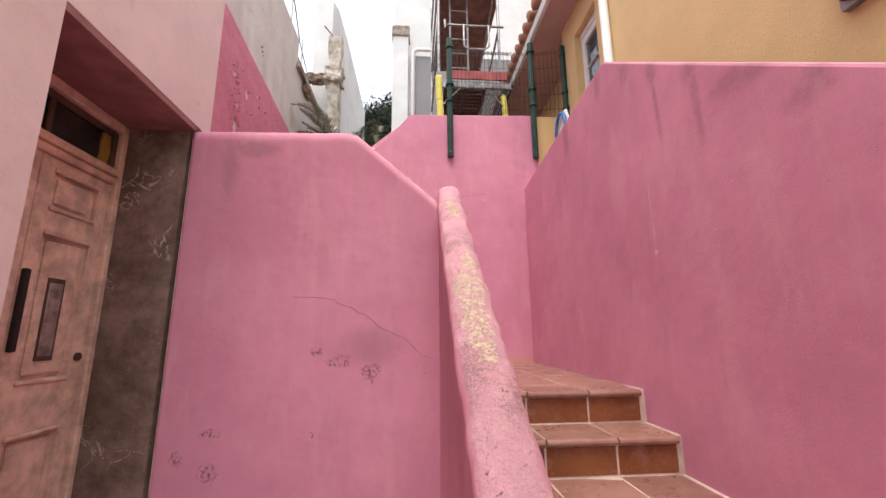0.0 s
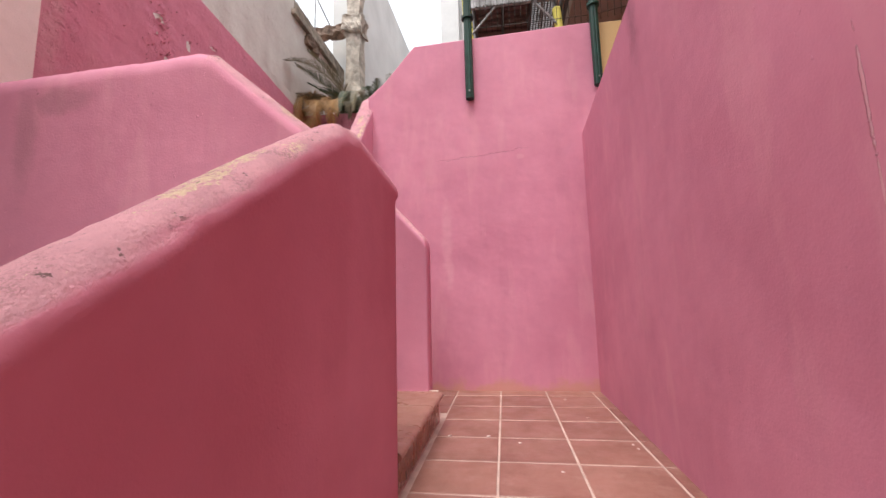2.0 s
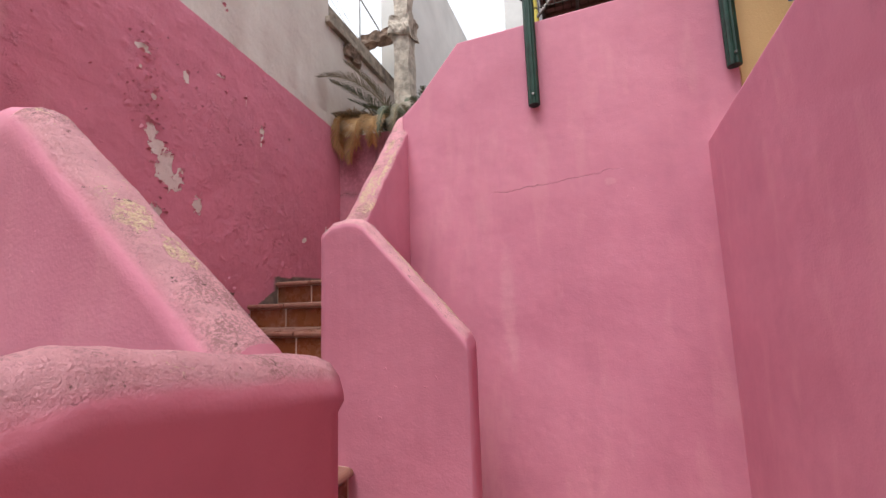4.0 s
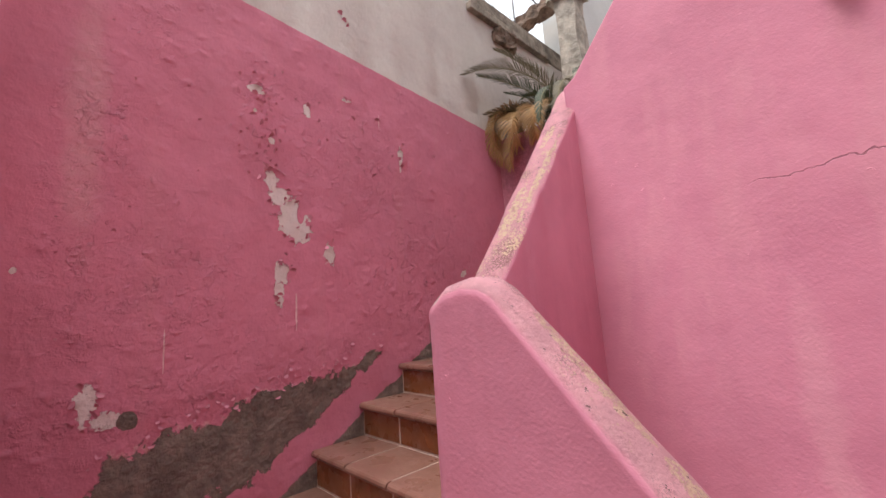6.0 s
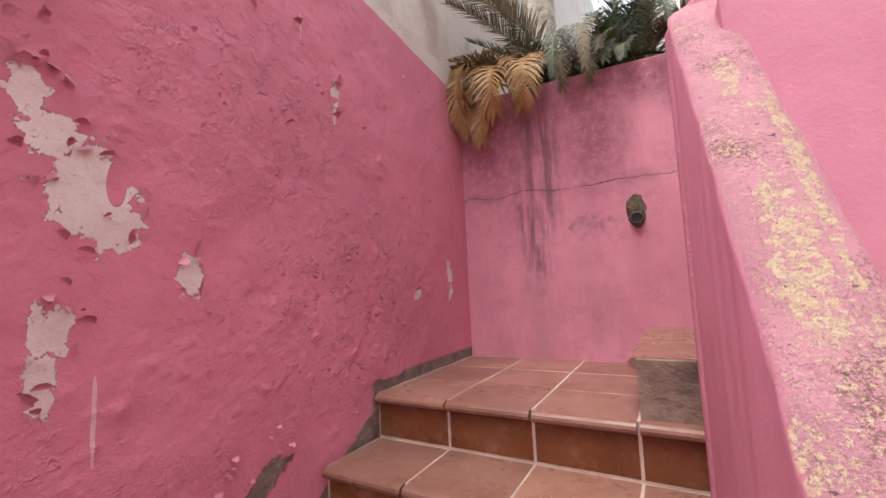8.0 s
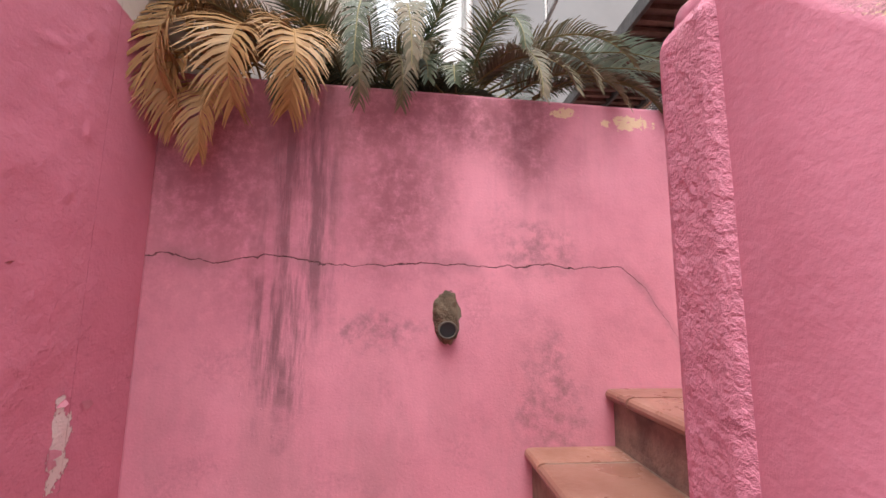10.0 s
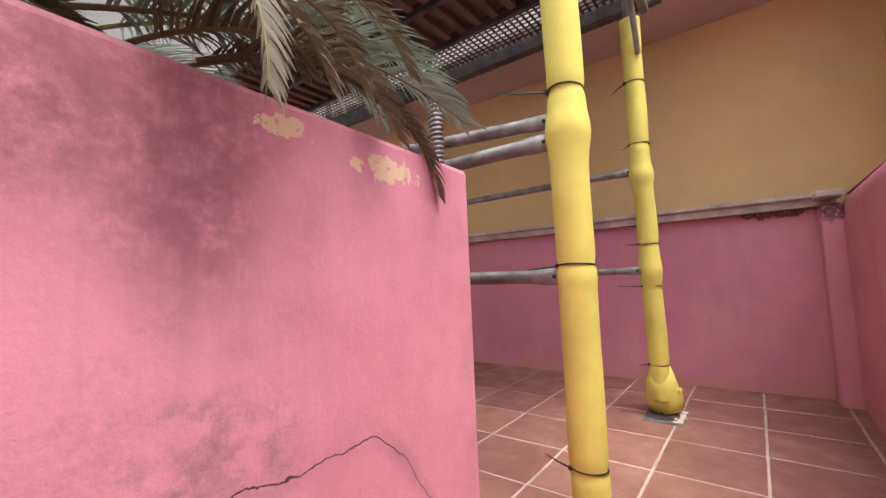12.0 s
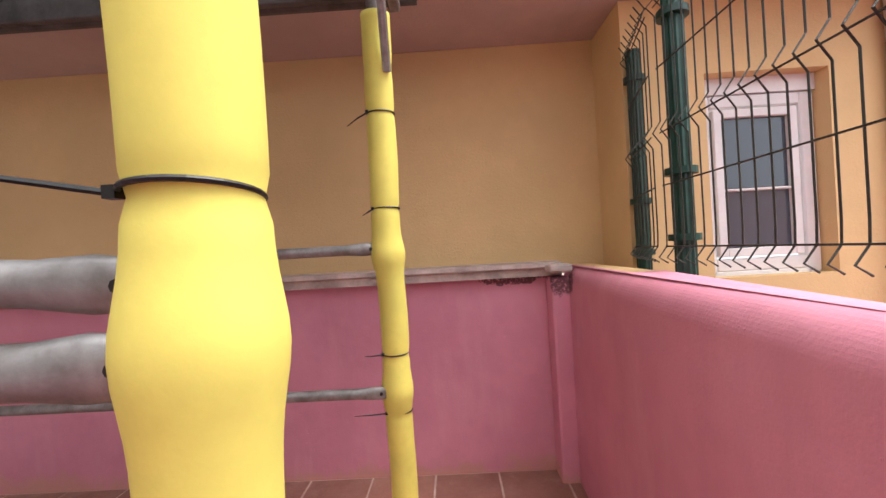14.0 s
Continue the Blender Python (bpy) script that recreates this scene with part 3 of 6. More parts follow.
M_STEEL_DK = simple("dark_dirty_steel", (0.11, 0.10, 0.10), 0.55, 0.5, var=0.4, scale=9.0)
M_BOARD = simple("brown_scaffold_board", (0.155, 0.085, 0.075), 0.8, var=0.4, scale=7.0)
M_TOE = simple("red_toe_board", (0.36, 0.075, 0.075), 0.7, var=0.35)
M_GREEN = simple("dark_green_fence_paint", (0.007, 0.042, 0.029), 0.42, var=0.4, scale=14.0, bump=0.002)
M_WIRE = simple("green_black_fence_wire", (0.035, 0.035, 0.028), 0.5, 0.3)
M_YELLOW = simple("ochre_yellow_house_paint", (0.68, 0.47, 0.235), 0.8, var=0.10, scale=1.2, bump=0.004, bscale=90.0)
M_SOFFIT = simple("dusky_painted_soffit", (0.50, 0.36, 0.33), 0.85, var=0.12, scale=1.5)
M_WHITE = simple("white_house_paint", (0.70, 0.70, 0.69), 0.8, var=0.10, scale=1.3)
M_GREYWALL = simple("grey_house_wall", (0.25, 0.245, 0.25), 0.85, var=0.08, scale=0.8)
M_LEDGE = simple("stained_stone_ledge", (0.60, 0.50, 0.46), 0.8, var=0.35, scale=8.0)
M_PVC = simple("white_pvc", (0.74, 0.72, 0.71), 0.35, var=0.06)
M_STONE = simple("broken_masonry", (0.34, 0.29, 0.24), 0.95, var=0.5, scale=7.0, bump=0.06, bscale=14.0)
M_PILLAR = simple("flaking_limewashed_masonry", (0.52, 0.455, 0.39), 0.95, var=0.45, scale=7.0, bump=0.04, bscale=16.0)
M_RUBBLE = simple("exposed_brick_rubble", (0.25, 0.175, 0.135), 0.95, var=0.6, scale=12.0, bump=0.06, bscale=18.0)
M_FLAKE = simple("curled_paint_flake", (0.60, 0.23, 0.30), 0.7, var=0.2)
M_FLAKE_PALE = simple("fallen_plaster", (0.74, 0.60, 0.56), 0.9, var=0.2)
M_SHEET = simple("dull_grey_sheet", (0.20, 0.19, 0.18), 0.7, var=0.4, scale=14.0)
M_TREES = simple("distant_wood", (0.016, 0.022, 0.010), 0.95, var=0.5, scale=2.0)
M_ROOFTILE = simple("clay_roof_tile", (0.36, 0.16, 0.10), 0.85, var=0.4)
M_BLUE = simple("blue_plastic", (0.05, 0.22, 0.55), 0.4)
M_SHUTTER = simple("grey_roller_shutter", (0.28, 0.25, 0.24), 0.6)
M_PIPE = simple("old_grey_drain_pipe", (0.10, 0.085, 0.07), 0.7)
M_GROUND = simple("worn_concrete_ground", (0.30, 0.24, 0.21), 0.9, var=0.3, scale=2.0)


def leaf_material(name, base, other):
    m = Mat(name, 0.5, spec=0.35)
    c = m.mix(m.island(), base, other)
    c = m.mix(m.math("MULTIPLY", m.ramp(m.noise(9.0, 4.0), 0.55, 0.78), 0.30), c, (0.34, 0.27, 0.14))
    m.color(c)
    # thin leaves let some light through
    glow = m.nt.nodes.new("ShaderNodeBsdfTranslucent")
    m.put(glow.inputs["Color"], c)
    both = m.nt.nodes.new("ShaderNodeMixShader")
    both.inputs[0].default_value = 0.18
    m.link(m.bsdf.outputs[0], both.inputs[1])
    m.link(glow.outputs[0], both.inputs[2])
    m.link(both.outputs[0], m.nt.nodes["Material Output"].inputs["Surface"])
    return m.m


M_LEAF = leaf_material("cycad_leaf_green", (0.045, 0.062, 0.036), (0.10, 0.12, 0.07))
M_LEAF_GREY = leaf_material("cycad_leaf_grey_green", (0.18, 0.24, 0.20), (0.30, 0.36, 0.29))
M_LEAF2 = leaf_material("cycad_leaf_fading", (0.10, 0.095, 0.055), (0.24, 0.19, 0.125))
M_DRY = leaf_material("cycad_leaf_dry", (0.52, 0.31, 0.13), (0.32, 0.175, 0.07))
M_RACHIS = simple("leaf_stalk", (0.20, 0.17, 0.07), 0.6)


def glass_material():
    m = Mat("window_glass", 0.03, spec=0.9)
    m.color((0.045, 0.055, 0.075))
    return m.m


M_GLASS = glass_material()


# ---------- mesh helpers ----------
def thing(name, label, category, group="", kind="", at=(0, 0, 0)):
    """An Empty that carries a thing's parts."""
    e = new(name)
    e.location = at
    e.empty_display_size = 0.1
    return tagged(e, label, category, group, kind)


def finish(name, bm, material, smooth=False):
    me = bpy.data.meshes.new(name)
    bmesh.ops.recalc_face_normals(bm, faces=bm.faces)
    bm.to_mesh(me)
    bm.free()
    me.materials.append(material.m if isinstance(material, Mat) else material)
    if smooth:
        me.polygons.foreach_set("use_smooth", [True] * len(me.polygons))
    return me


def part(name, bm, material, parent=None, label="", smooth=False):
    """Links a bmesh as one mesh object under a thing or a part."""
    ob = new(name, finish(name, bm, material, smooth))
    if parent is not None:
        ob.parent = parent
        ob.matrix_parent_inverse = parent.matrix_world.inverted() if parent.type == "EMPTY" and parent.location.length == 0 else Matrix.Translation(parent.matrix_basis.translation).inverted()
    if label:
        ob["label"] = label
    return ob


def structure(name, bm, material, label, category, smooth=False):
    return tagged(part(name, bm, material, None, "", smooth), label, category, kind="structure")


def box(bm, x0, x1, y0, y1, z0, z1, bevel=0.0, seg=1):
    r = bmesh.ops.create_cube(bm, size=1.0)
    vs = r["verts"]
    for v in vs:
        v.co = Vector(((x0 + x1) / 2 + v.co.x * (x1 - x0), (y0 + y1) / 2 + v.co.y * (y1 - y0), (z0 + z1) / 2 + v.co.z * (z1 - z0)))
    if bevel:
        es = list({e for v in vs for e in v.link_edges})
        bmesh.ops.bevel(bm, geom=es, offset=bevel, segments=seg, affect="EDGES", profile=0.5)
    return bm


def boxed(*a, **k):
    return box(bmesh.new(), *a, **k)


def prism(poly, axis, a, b, bevel=0.0, seg=1, bm=None):
    """A polygon given in the plane across axis, drawn out from a to b."""
    bm = bm or bmesh.new()

    def at(p, d):
        return {"x": (d, p[0], p[1]), "y": (p[0], d, p[1]), "z": (p[0], p[1], d)}[axis]

    lo = [bm.verts.new(at(p, a)) for p in poly]
    hi = [bm.verts.new(at(p, b)) for p in poly]
    fs = [bm.faces.new(lo), bm.faces.new(hi)]
    n = len(poly)
    for i in range(n):
        fs.append(bm.faces.new((lo[i], lo[(i + 1) % n], hi[(i + 1) % n], hi[i])))
    if bevel:
        bmesh.ops.recalc_face_normals(bm, faces=fs)
        es = list({e for f in fs for e in f.edges})
        bmesh.ops.bevel(bm, geom=es, offset=bevel, segments=seg, affect="EDGES", profile=0.5)
    return bm


def tube(bm, pts, r, seg=10, caps=True):
    """A round bar along points; r is one radius or one for each point."""
    pts = [Vector(p) for p in pts]
    rs = r if isinstance(r, (list, tuple)) else [r] * len(pts)
    rings = []
    side = None
    for i, p in enumerate(pts):
        d = (pts[min(i + 1, len(pts) - 1)] - pts[max(i - 1, 0)]).normalized()
        if side is None:
            side = d.orthogonal().normalized()
        side = (side - d * side.dot(d)).normalized()
        up = d.cross(side)
        rings.append([bm.verts.new(p + (side * math.cos(2 * math.pi * k / seg) + up * math.sin(2 * math.pi * k / seg)) * rs[i]) for k in range(seg)])
    for a, b in zip(rings, rings[1:]):
        for k in range(seg):
            bm.faces.new((a[k], a[(k + 1) % seg], b[(k + 1) % seg], b[k]))
    if caps:
        bm.faces.new(rings[0][::-1])
        bm.faces.new(rings[-1])
    return bm


def rod(*a, **k):
    return tube(bmesh.new(), *a, **k)


def parapet(stations, half, arc=8, rough=0.004, seed=0.0, flat=0.8, lip=0.0):
    """A low wall with a rounded top. stations: (x, y, base, top); half: half its thickness."""
    bm = bmesh.new()
    fine = []
    for (a, b) in zip(stations, stations[1:]):
        n = max(2, int((Vector(b[:2]) - Vector(a[:2])).length / 0.02), int(abs(b[3] - a[3]) / 0.02))
        for i in range(n):
            fine.append([p + (q - p) * i / n for p, q in zip(a, b)])
    fine.append(list(stations[-1]))
    rows = []
    for i, (x, y, lo, hi) in enumerate(fine):
        a, b = fine[max(i - 1, 0)], fine[min(i + 1, len(fine) - 1)]
        d = Vector((b[0] - a[0], b[1] - a[1])).normalized()
        n = Vector((d.y, -d.x))
        row = []
        low, rim = 1.0 - lip / half, hi - half * flat
        prof = [(-low, lo), (-low, lo + (rim - lo) * 0.5)] + ([(-low, rim - 0.016)] if lip else [])
        for k in range(arc + 1):
            t = math.pi * (1 - k / arc)
            prof.append((math.copysign(abs(math.cos(t)) ** 0.8, math.cos(t)), hi - half * flat + math.sin(t) ** 0.9 * half * flat))
        prof += ([(low, rim - 0.016)] if lip else []) + [(low, lo + (rim - lo) * 0.5), (low, lo)]
        for s, z in prof:
            p = Vector((x + n.x * s * half, y + n.y * s * half, z))
            if z > hi - half * 1.2:
                w = noise.noise(p * 7 + Vector((seed, 0, 0))) * rough + noise.noise(p * 23) * rough * 0.5 + noise.noise(p * 55 + Vector((seed, 3, 0))) * rough * 0.45 - max(0.0, noise.noise(p * 31 + Vector((9, seed, 0))) - 0.35) * rough * 1.6
                p += Vector((n.x * s, n.y * s, 0.6)) * w
            row.append(bm.verts.new(p))
        rows.append(row)
    for a, b in zip(rows, rows[1:]):
        for k in range(len(a) - 1):
            bm.faces.new((a[k], a[k + 1], b[k + 1], b[k]))
    bm.faces.new(rows[0][::-1])
    bm.faces.new(rows[-1])
    return bm


# levels
RISE = 0.183
Z0 = 0.092                      # ground
Z1 = Z0 + 6 * RISE              # first landing
Z2 = Z1 + 3 * RISE              # quarter landing
Z3 = Z2 + 5 * RISE              # upper landing
Z4 = 3.205                      # terrace

# plan
XR = 1.385                      # east wall face
YN = 4.76                       # north wall face
XL = -1.717                     # house wall face
YP = 5.945                      # planter wall face
WF = 2.67                       # front wall face

# ---------- large structure ----------
def floors():
    s = structure
    bm = boxed(-60, 60, -60, 120, -0.6, Z0 - 0.02)
    s("ground", bm, M_GROUND, "worn grey concrete ground around the houses", "ground")
    # solid cores of the stairs, carrying tiles
    bm = bmesh.new()
    poly = [(-0.6, -0.2), (-0.6, Z0)]
    for i in range(6):
        y = 2.435 - 0.31 * (5 - i)
        poly += [(y + 0.022, Z0 + i * RISE), (y + 0.022, Z0 + (i + 1) * RISE - 0.0022)]
    poly += [(YN, Z1 - 0.0022), (YN, -0.2)]
    prism(poly, "x", 0.30, XR + 0.07, bm=bm)
    box(bm, -0.5, 0.30, 4.0, YN, Z1 - 0.3, Z1 - 0.0022)
    s("stair_flight_1", bm, M_GROUT, "grouted bed of the lowest tiled stair flight and landing", "stairs")
    bm = bmesh.new()
    poly = [(0.322, Z1 - 0.3), (0.322, Z1 + RISE - 0.0022), (0.01, Z1 + RISE - 0.0022), (0.01, Z1 + 2 * RISE - 0.0022), (-0.30, Z1 + 2 * RISE - 0.0022), (-0.30, Z2 - 0.0022), (XL - 0.02, Z2 - 0.0022), (XL - 0.02, Z1 - 0.3)]
    prism(poly, "y", 2.85, 3.90, bm=bm)
    s("stair_flight_2", bm, M_GROUT, "grouted bed of the middle tiled steps and quarter landing", "stairs")
    bm = bmesh.new()
    poly = []
    for i in range(5):
        y = 3.80 + 0.297 * i
        poly += [(y + 0.022, Z2 + i * RISE - (0.0022 if i else 0.3)), (y + 0.022, Z2 + (i + 1) * RISE - 0.0022)]
    poly += [(YP + 0.02, Z3 - 0.0022), (YP + 0.02, Z2 - 0.3)]
    prism(poly, "x", XL - 0.02, -0.40, bm=bm)
    box(bm, -0.41, -0.2, 5.08, YP + 0.02, Z2, Z3 - 0.0022)
    s("stair_flight_3", bm, M_GROUT, "grouted bed of the upper tiled flight and landing", "stairs")
    bm = bmesh.new()
    poly = [(-0.70, Z3 - 0.1), (-0.70, Z3 + RISE - 0.0022), (-0.43, Z3 + RISE - 0.0022), (-0.43, Z3 + 2 * RISE - 0.0022), (-0.143, Z3 + 2 * RISE - 0.0022), (-0.143, Z4 - 0.0022), (0.3, Z4 - 0.0022), (0.3, Z3 - 0.1)]
    prism(poly, "y", 5.03, YP + 0.01, bm=bm)
    s("stair_flight_4", bm, M_CONC, "rough plastered core of the last short steps", "stairs")
    bm = boxed(0.3, 2.42, 4.80, 10.9, Z4 - 0.3, Z4 - 0.0022)
    s("terrace_slab", bm, M_GROUT, "grouted bed of the tiled terrace", "floor")


floors()


def blistered_wall(y0, y1, z0, z1, step=0.0095):
    """A wall slab whose face to the stairs is lumpy old plaster with lifted blisters of paint."""
    ys = [y0 + (y1 - y0) * i / int((y1 - y0) / step) for i in range(int((y1 - y0) / step) + 1)]
    lo, hi = 1.75, 4.5
    zs = [z0, 0.8] + [lo + (hi - lo) * i / int((hi - lo) / step) for i in range(int((hi - lo) / step) + 1)] + [5.2, z1]
    bm = bmesh.new()
    rows = []
    for z in zs:
        row = []
        for y in ys:
            d = 0.0
            if lo < z < hi and y0 + 0.02 < y < y1 - 0.02:
                p = Vector((0.0, y, z))
                d = 0.006 * noise.noise(p * 2.3) + 0.0045 * noise.noise(p * 7.0)
                drift = 0.34 + max(0.0, noise.noise(p * 1.9 + Vector((4, 0, 0)))) + 0.9 * math.exp(-((y - 3.84) / 0.14) ** 2 - ((z - 3.9) / 0.4) ** 2) + 0.7 * math.exp(-((y - 3.45) / 0.5) ** 2 - ((z - 2.55) / 0.16) ** 2)
                if z > 4.96 - 0.105 * y:
                    drift *= 0.25
                lump = max(0.0, noise.noise(p * 22.0 + Vector((8, 0, 0))) - 0.34) + 0.7 * max(0.0, noise.noise(p * 44.0) - 0.36)
                d += min(0.011, 0.019 * lump * drift)
            row.append(bm.verts.new((XL + d - 0.002, y, z)))
        rows.append(row)
    for a, b in zip(rows, rows[1:]):
        for k in range(len(a) - 1):
            bm.faces.new((a[k], a[k + 1], b[k + 1], b[k]))
    box(bm, XL - 0.3, XL - 0.012, y0, y1, z0, z1)
    return bm


def walls():
    s = structure
    # north wall of the first landing: chamfered west end, thick pier beside the stairs
    bm = prism([(-0.42, Z1 - 0.4), (-0.42, 3.78), (-0.36, 3.81), (0.015, 4.245), (1.64, 4.285), (1.64, Z1 - 0.4)], "y", YN, 4.90, 0.012, 2)
    s("wall_north", bm, M_NORTH, "tall smooth pink painted retaining wall with a chamfered end", "wall")
    bm = prism([(-0.57, 2.3), (-0.57, 3.80), (-0.50, 3.87), (-0.02, 4.27), (0.08, 4.29), (0.40, 4.285), (0.40, 2.3)], "y", 4.902, 5.09, 0.018, 3)
    for v in bm.verts:
        v.co.x = -0.535 + (v.co.x + 0.57) * 0.935 / 0.97
        if v.co.y > 5.0:
            v.co.y += -0.09 + 0.105 * (v.co.x + 0.535)
    s("wall_pier", bm, M_ROUGH, "rough pink stucco pier at the head of the stairs", "wall")
    bm = boxed(1.642, 2.40, YN + 0.02, 4.90, Z1 - 0.4, 4.285, bevel=0.01)
    s("wall_north_yellow", bm, M_YELLOW, "ochre yellow end of the retaining wall", "wall")
    bm = prism([(4.902, Z4 - 0.1), (4.902, 4.288)] + [(4.915 + 0.068 * math.sin(a), 4.198 + 0.090 * math.cos(a)) for a in [math.pi / 2 * k / 14 for k in range(15)]] + [(4.983, Z4 - 0.1)], "x", 0.402, 2.33)
    for v in bm.verts:
        if v.co.y > 4.93:
            v.co.y -= 0.022 * (v.co.x - 0.4) - 0.008
    s("wall_terrace_south", bm, M_TERRACE, "low pink parapet of the terrace", "wall")
    # east wall, its top falling with the first flight
    poly = [(YN + 0.01, -0.2), (YN + 0.01, 3.285), (2.50, 3.40), (1.07, 2.345), (-0.55, 1.15), (-0.55, -0.2)]
    bm = prism(poly, "x", XR, XR + 0.20, 0.014, 2)
    for v in bm.verts:
        v.co.x += max(0.0, v.co.y - 2.52) * 0.027
    s("wall_east", bm, M_EAST, "high pink painted wall with dark drip stains", "wall")
    # front wall under the turning stairs
    bm = parapet([(-1.42, 2.738, -0.2, 2.885), (-0.41, 2.738, -0.2, 2.905), (-0.34, 2.738, -0.2, 2.892), (0.25, 2.738, -0.2, 2.388)], 0.068, 12, 0.004, 11.0, 1.25, 0.004)
    wf = s("wall_front", bm, M_FRONT, "pink painted wall with a thin crack and pock marks", "wall", True)
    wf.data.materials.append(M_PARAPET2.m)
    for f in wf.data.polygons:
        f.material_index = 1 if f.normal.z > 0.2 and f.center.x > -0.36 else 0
    # planter wall
    poly = [(XL - 0.01, Z3 - 0.3), (XL - 0.01, 4.295), (0.276, 4.225), (0.276, Z3 - 0.3)]
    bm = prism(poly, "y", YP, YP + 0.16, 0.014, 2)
    s("wall_planter", bm, M_PLANTER, "damp-streaked cracked pink planter wall with shade painted under the palms", "wall")
    bm = boxed(0.12, 0.276, YP + 0.162, 8.2, Z4 - 0.1, 4.215, bevel=0.012, seg=2)
    s("wall_planter_side", bm, M_PLANTER, "pink planter wall along the terrace", "wall")
    # house wall beside the stairs: tall, then a low stretch with a slab on it
    bm = blistered_wall(2.845, 5.72, -0.2, 6.0)
    s("wall_west", bm, M_LEFT, "house wall with flaking pink paint, off-white above", "wall", True)
    bm = prism([(5.722, -0.2), (5.722, 5.52), (9.0, 5.52), (9.0, -0.2)], "x", XL - 0.3, XL - 0.003)
    s("wall_west_low", bm, M_LEFT, "lower stretch of the off-white house wall", "wall")
    bm = boxed(XL - 0.28, XL + 0.055, 5.66, 7.0, 5.50, 5.575, bevel=0.006)
    box(bm, XL - 0.28, XL - 0.03, 5.725, 9.0, 5.577, 5.80, bevel=0.01)
    s("wall_coping", bm, M_STONE, "weathered concrete slab edge on the low wall", "slab")
    bm = boxed(XL - 0.9, XL - 0.302, 1.45, 6.0, -0.2, 2.90)
    s("wall_house_back", bm, M_CONC, "plain rendered wall behind the door recess", "wall")
    bm = boxed(-2.3, -1.702, WF + 0.152, 2.843, -0.2, 2.90)
    s("wall_house_joint", bm, M_PALE, "pale plaster between the house front and the stair wall", "wall")
    # front house with the door recess
    bm = bmesh.new()
    box(bm, -1.70, -1.40, -3.0, 1.61, -0.2, 2.90)
    box(bm, -1.70, -1.40, -3.0, 2.843, 2.902, 5.0)
    s("wall_front_house", bm, M_PALE, "pale pink house front with stains and chipped edges", "wall")
    bm = boxed(-2.3, -1.445, WF - 0.004, WF + 0.15, -0.2, 2.90)
    s("door_reveal", bm, M_REVEAL, "bare grey rendered side of the door recess", "wall")
    bm = boxed(-2.3, -1.702, 1.45, 1.61, -0.2, 2.90)
    s("door_reveal_near", bm, M_REVEAL, "bare grey rendered near side of the recess", "wall")
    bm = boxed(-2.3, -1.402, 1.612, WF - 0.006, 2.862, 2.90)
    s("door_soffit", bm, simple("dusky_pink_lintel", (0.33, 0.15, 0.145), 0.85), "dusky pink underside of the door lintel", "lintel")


walls()

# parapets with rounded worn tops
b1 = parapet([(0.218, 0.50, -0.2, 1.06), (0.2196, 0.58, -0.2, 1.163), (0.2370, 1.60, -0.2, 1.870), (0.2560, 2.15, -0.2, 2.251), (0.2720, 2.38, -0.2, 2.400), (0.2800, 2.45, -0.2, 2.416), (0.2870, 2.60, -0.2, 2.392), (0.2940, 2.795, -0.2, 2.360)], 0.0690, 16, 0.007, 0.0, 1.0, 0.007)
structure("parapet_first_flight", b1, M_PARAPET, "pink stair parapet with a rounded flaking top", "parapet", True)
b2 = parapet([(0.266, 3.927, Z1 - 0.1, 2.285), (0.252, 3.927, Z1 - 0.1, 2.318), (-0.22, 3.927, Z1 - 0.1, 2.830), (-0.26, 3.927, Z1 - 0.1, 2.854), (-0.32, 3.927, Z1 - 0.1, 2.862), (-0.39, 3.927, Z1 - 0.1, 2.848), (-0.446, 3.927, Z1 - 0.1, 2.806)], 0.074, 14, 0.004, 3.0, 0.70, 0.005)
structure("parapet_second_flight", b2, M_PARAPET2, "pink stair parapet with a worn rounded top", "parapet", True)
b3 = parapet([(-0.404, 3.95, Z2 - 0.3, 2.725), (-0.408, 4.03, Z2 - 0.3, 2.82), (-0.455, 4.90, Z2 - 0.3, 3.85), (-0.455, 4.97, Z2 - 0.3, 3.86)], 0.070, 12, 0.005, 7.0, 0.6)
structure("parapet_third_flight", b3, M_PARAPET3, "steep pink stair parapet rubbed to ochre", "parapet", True)


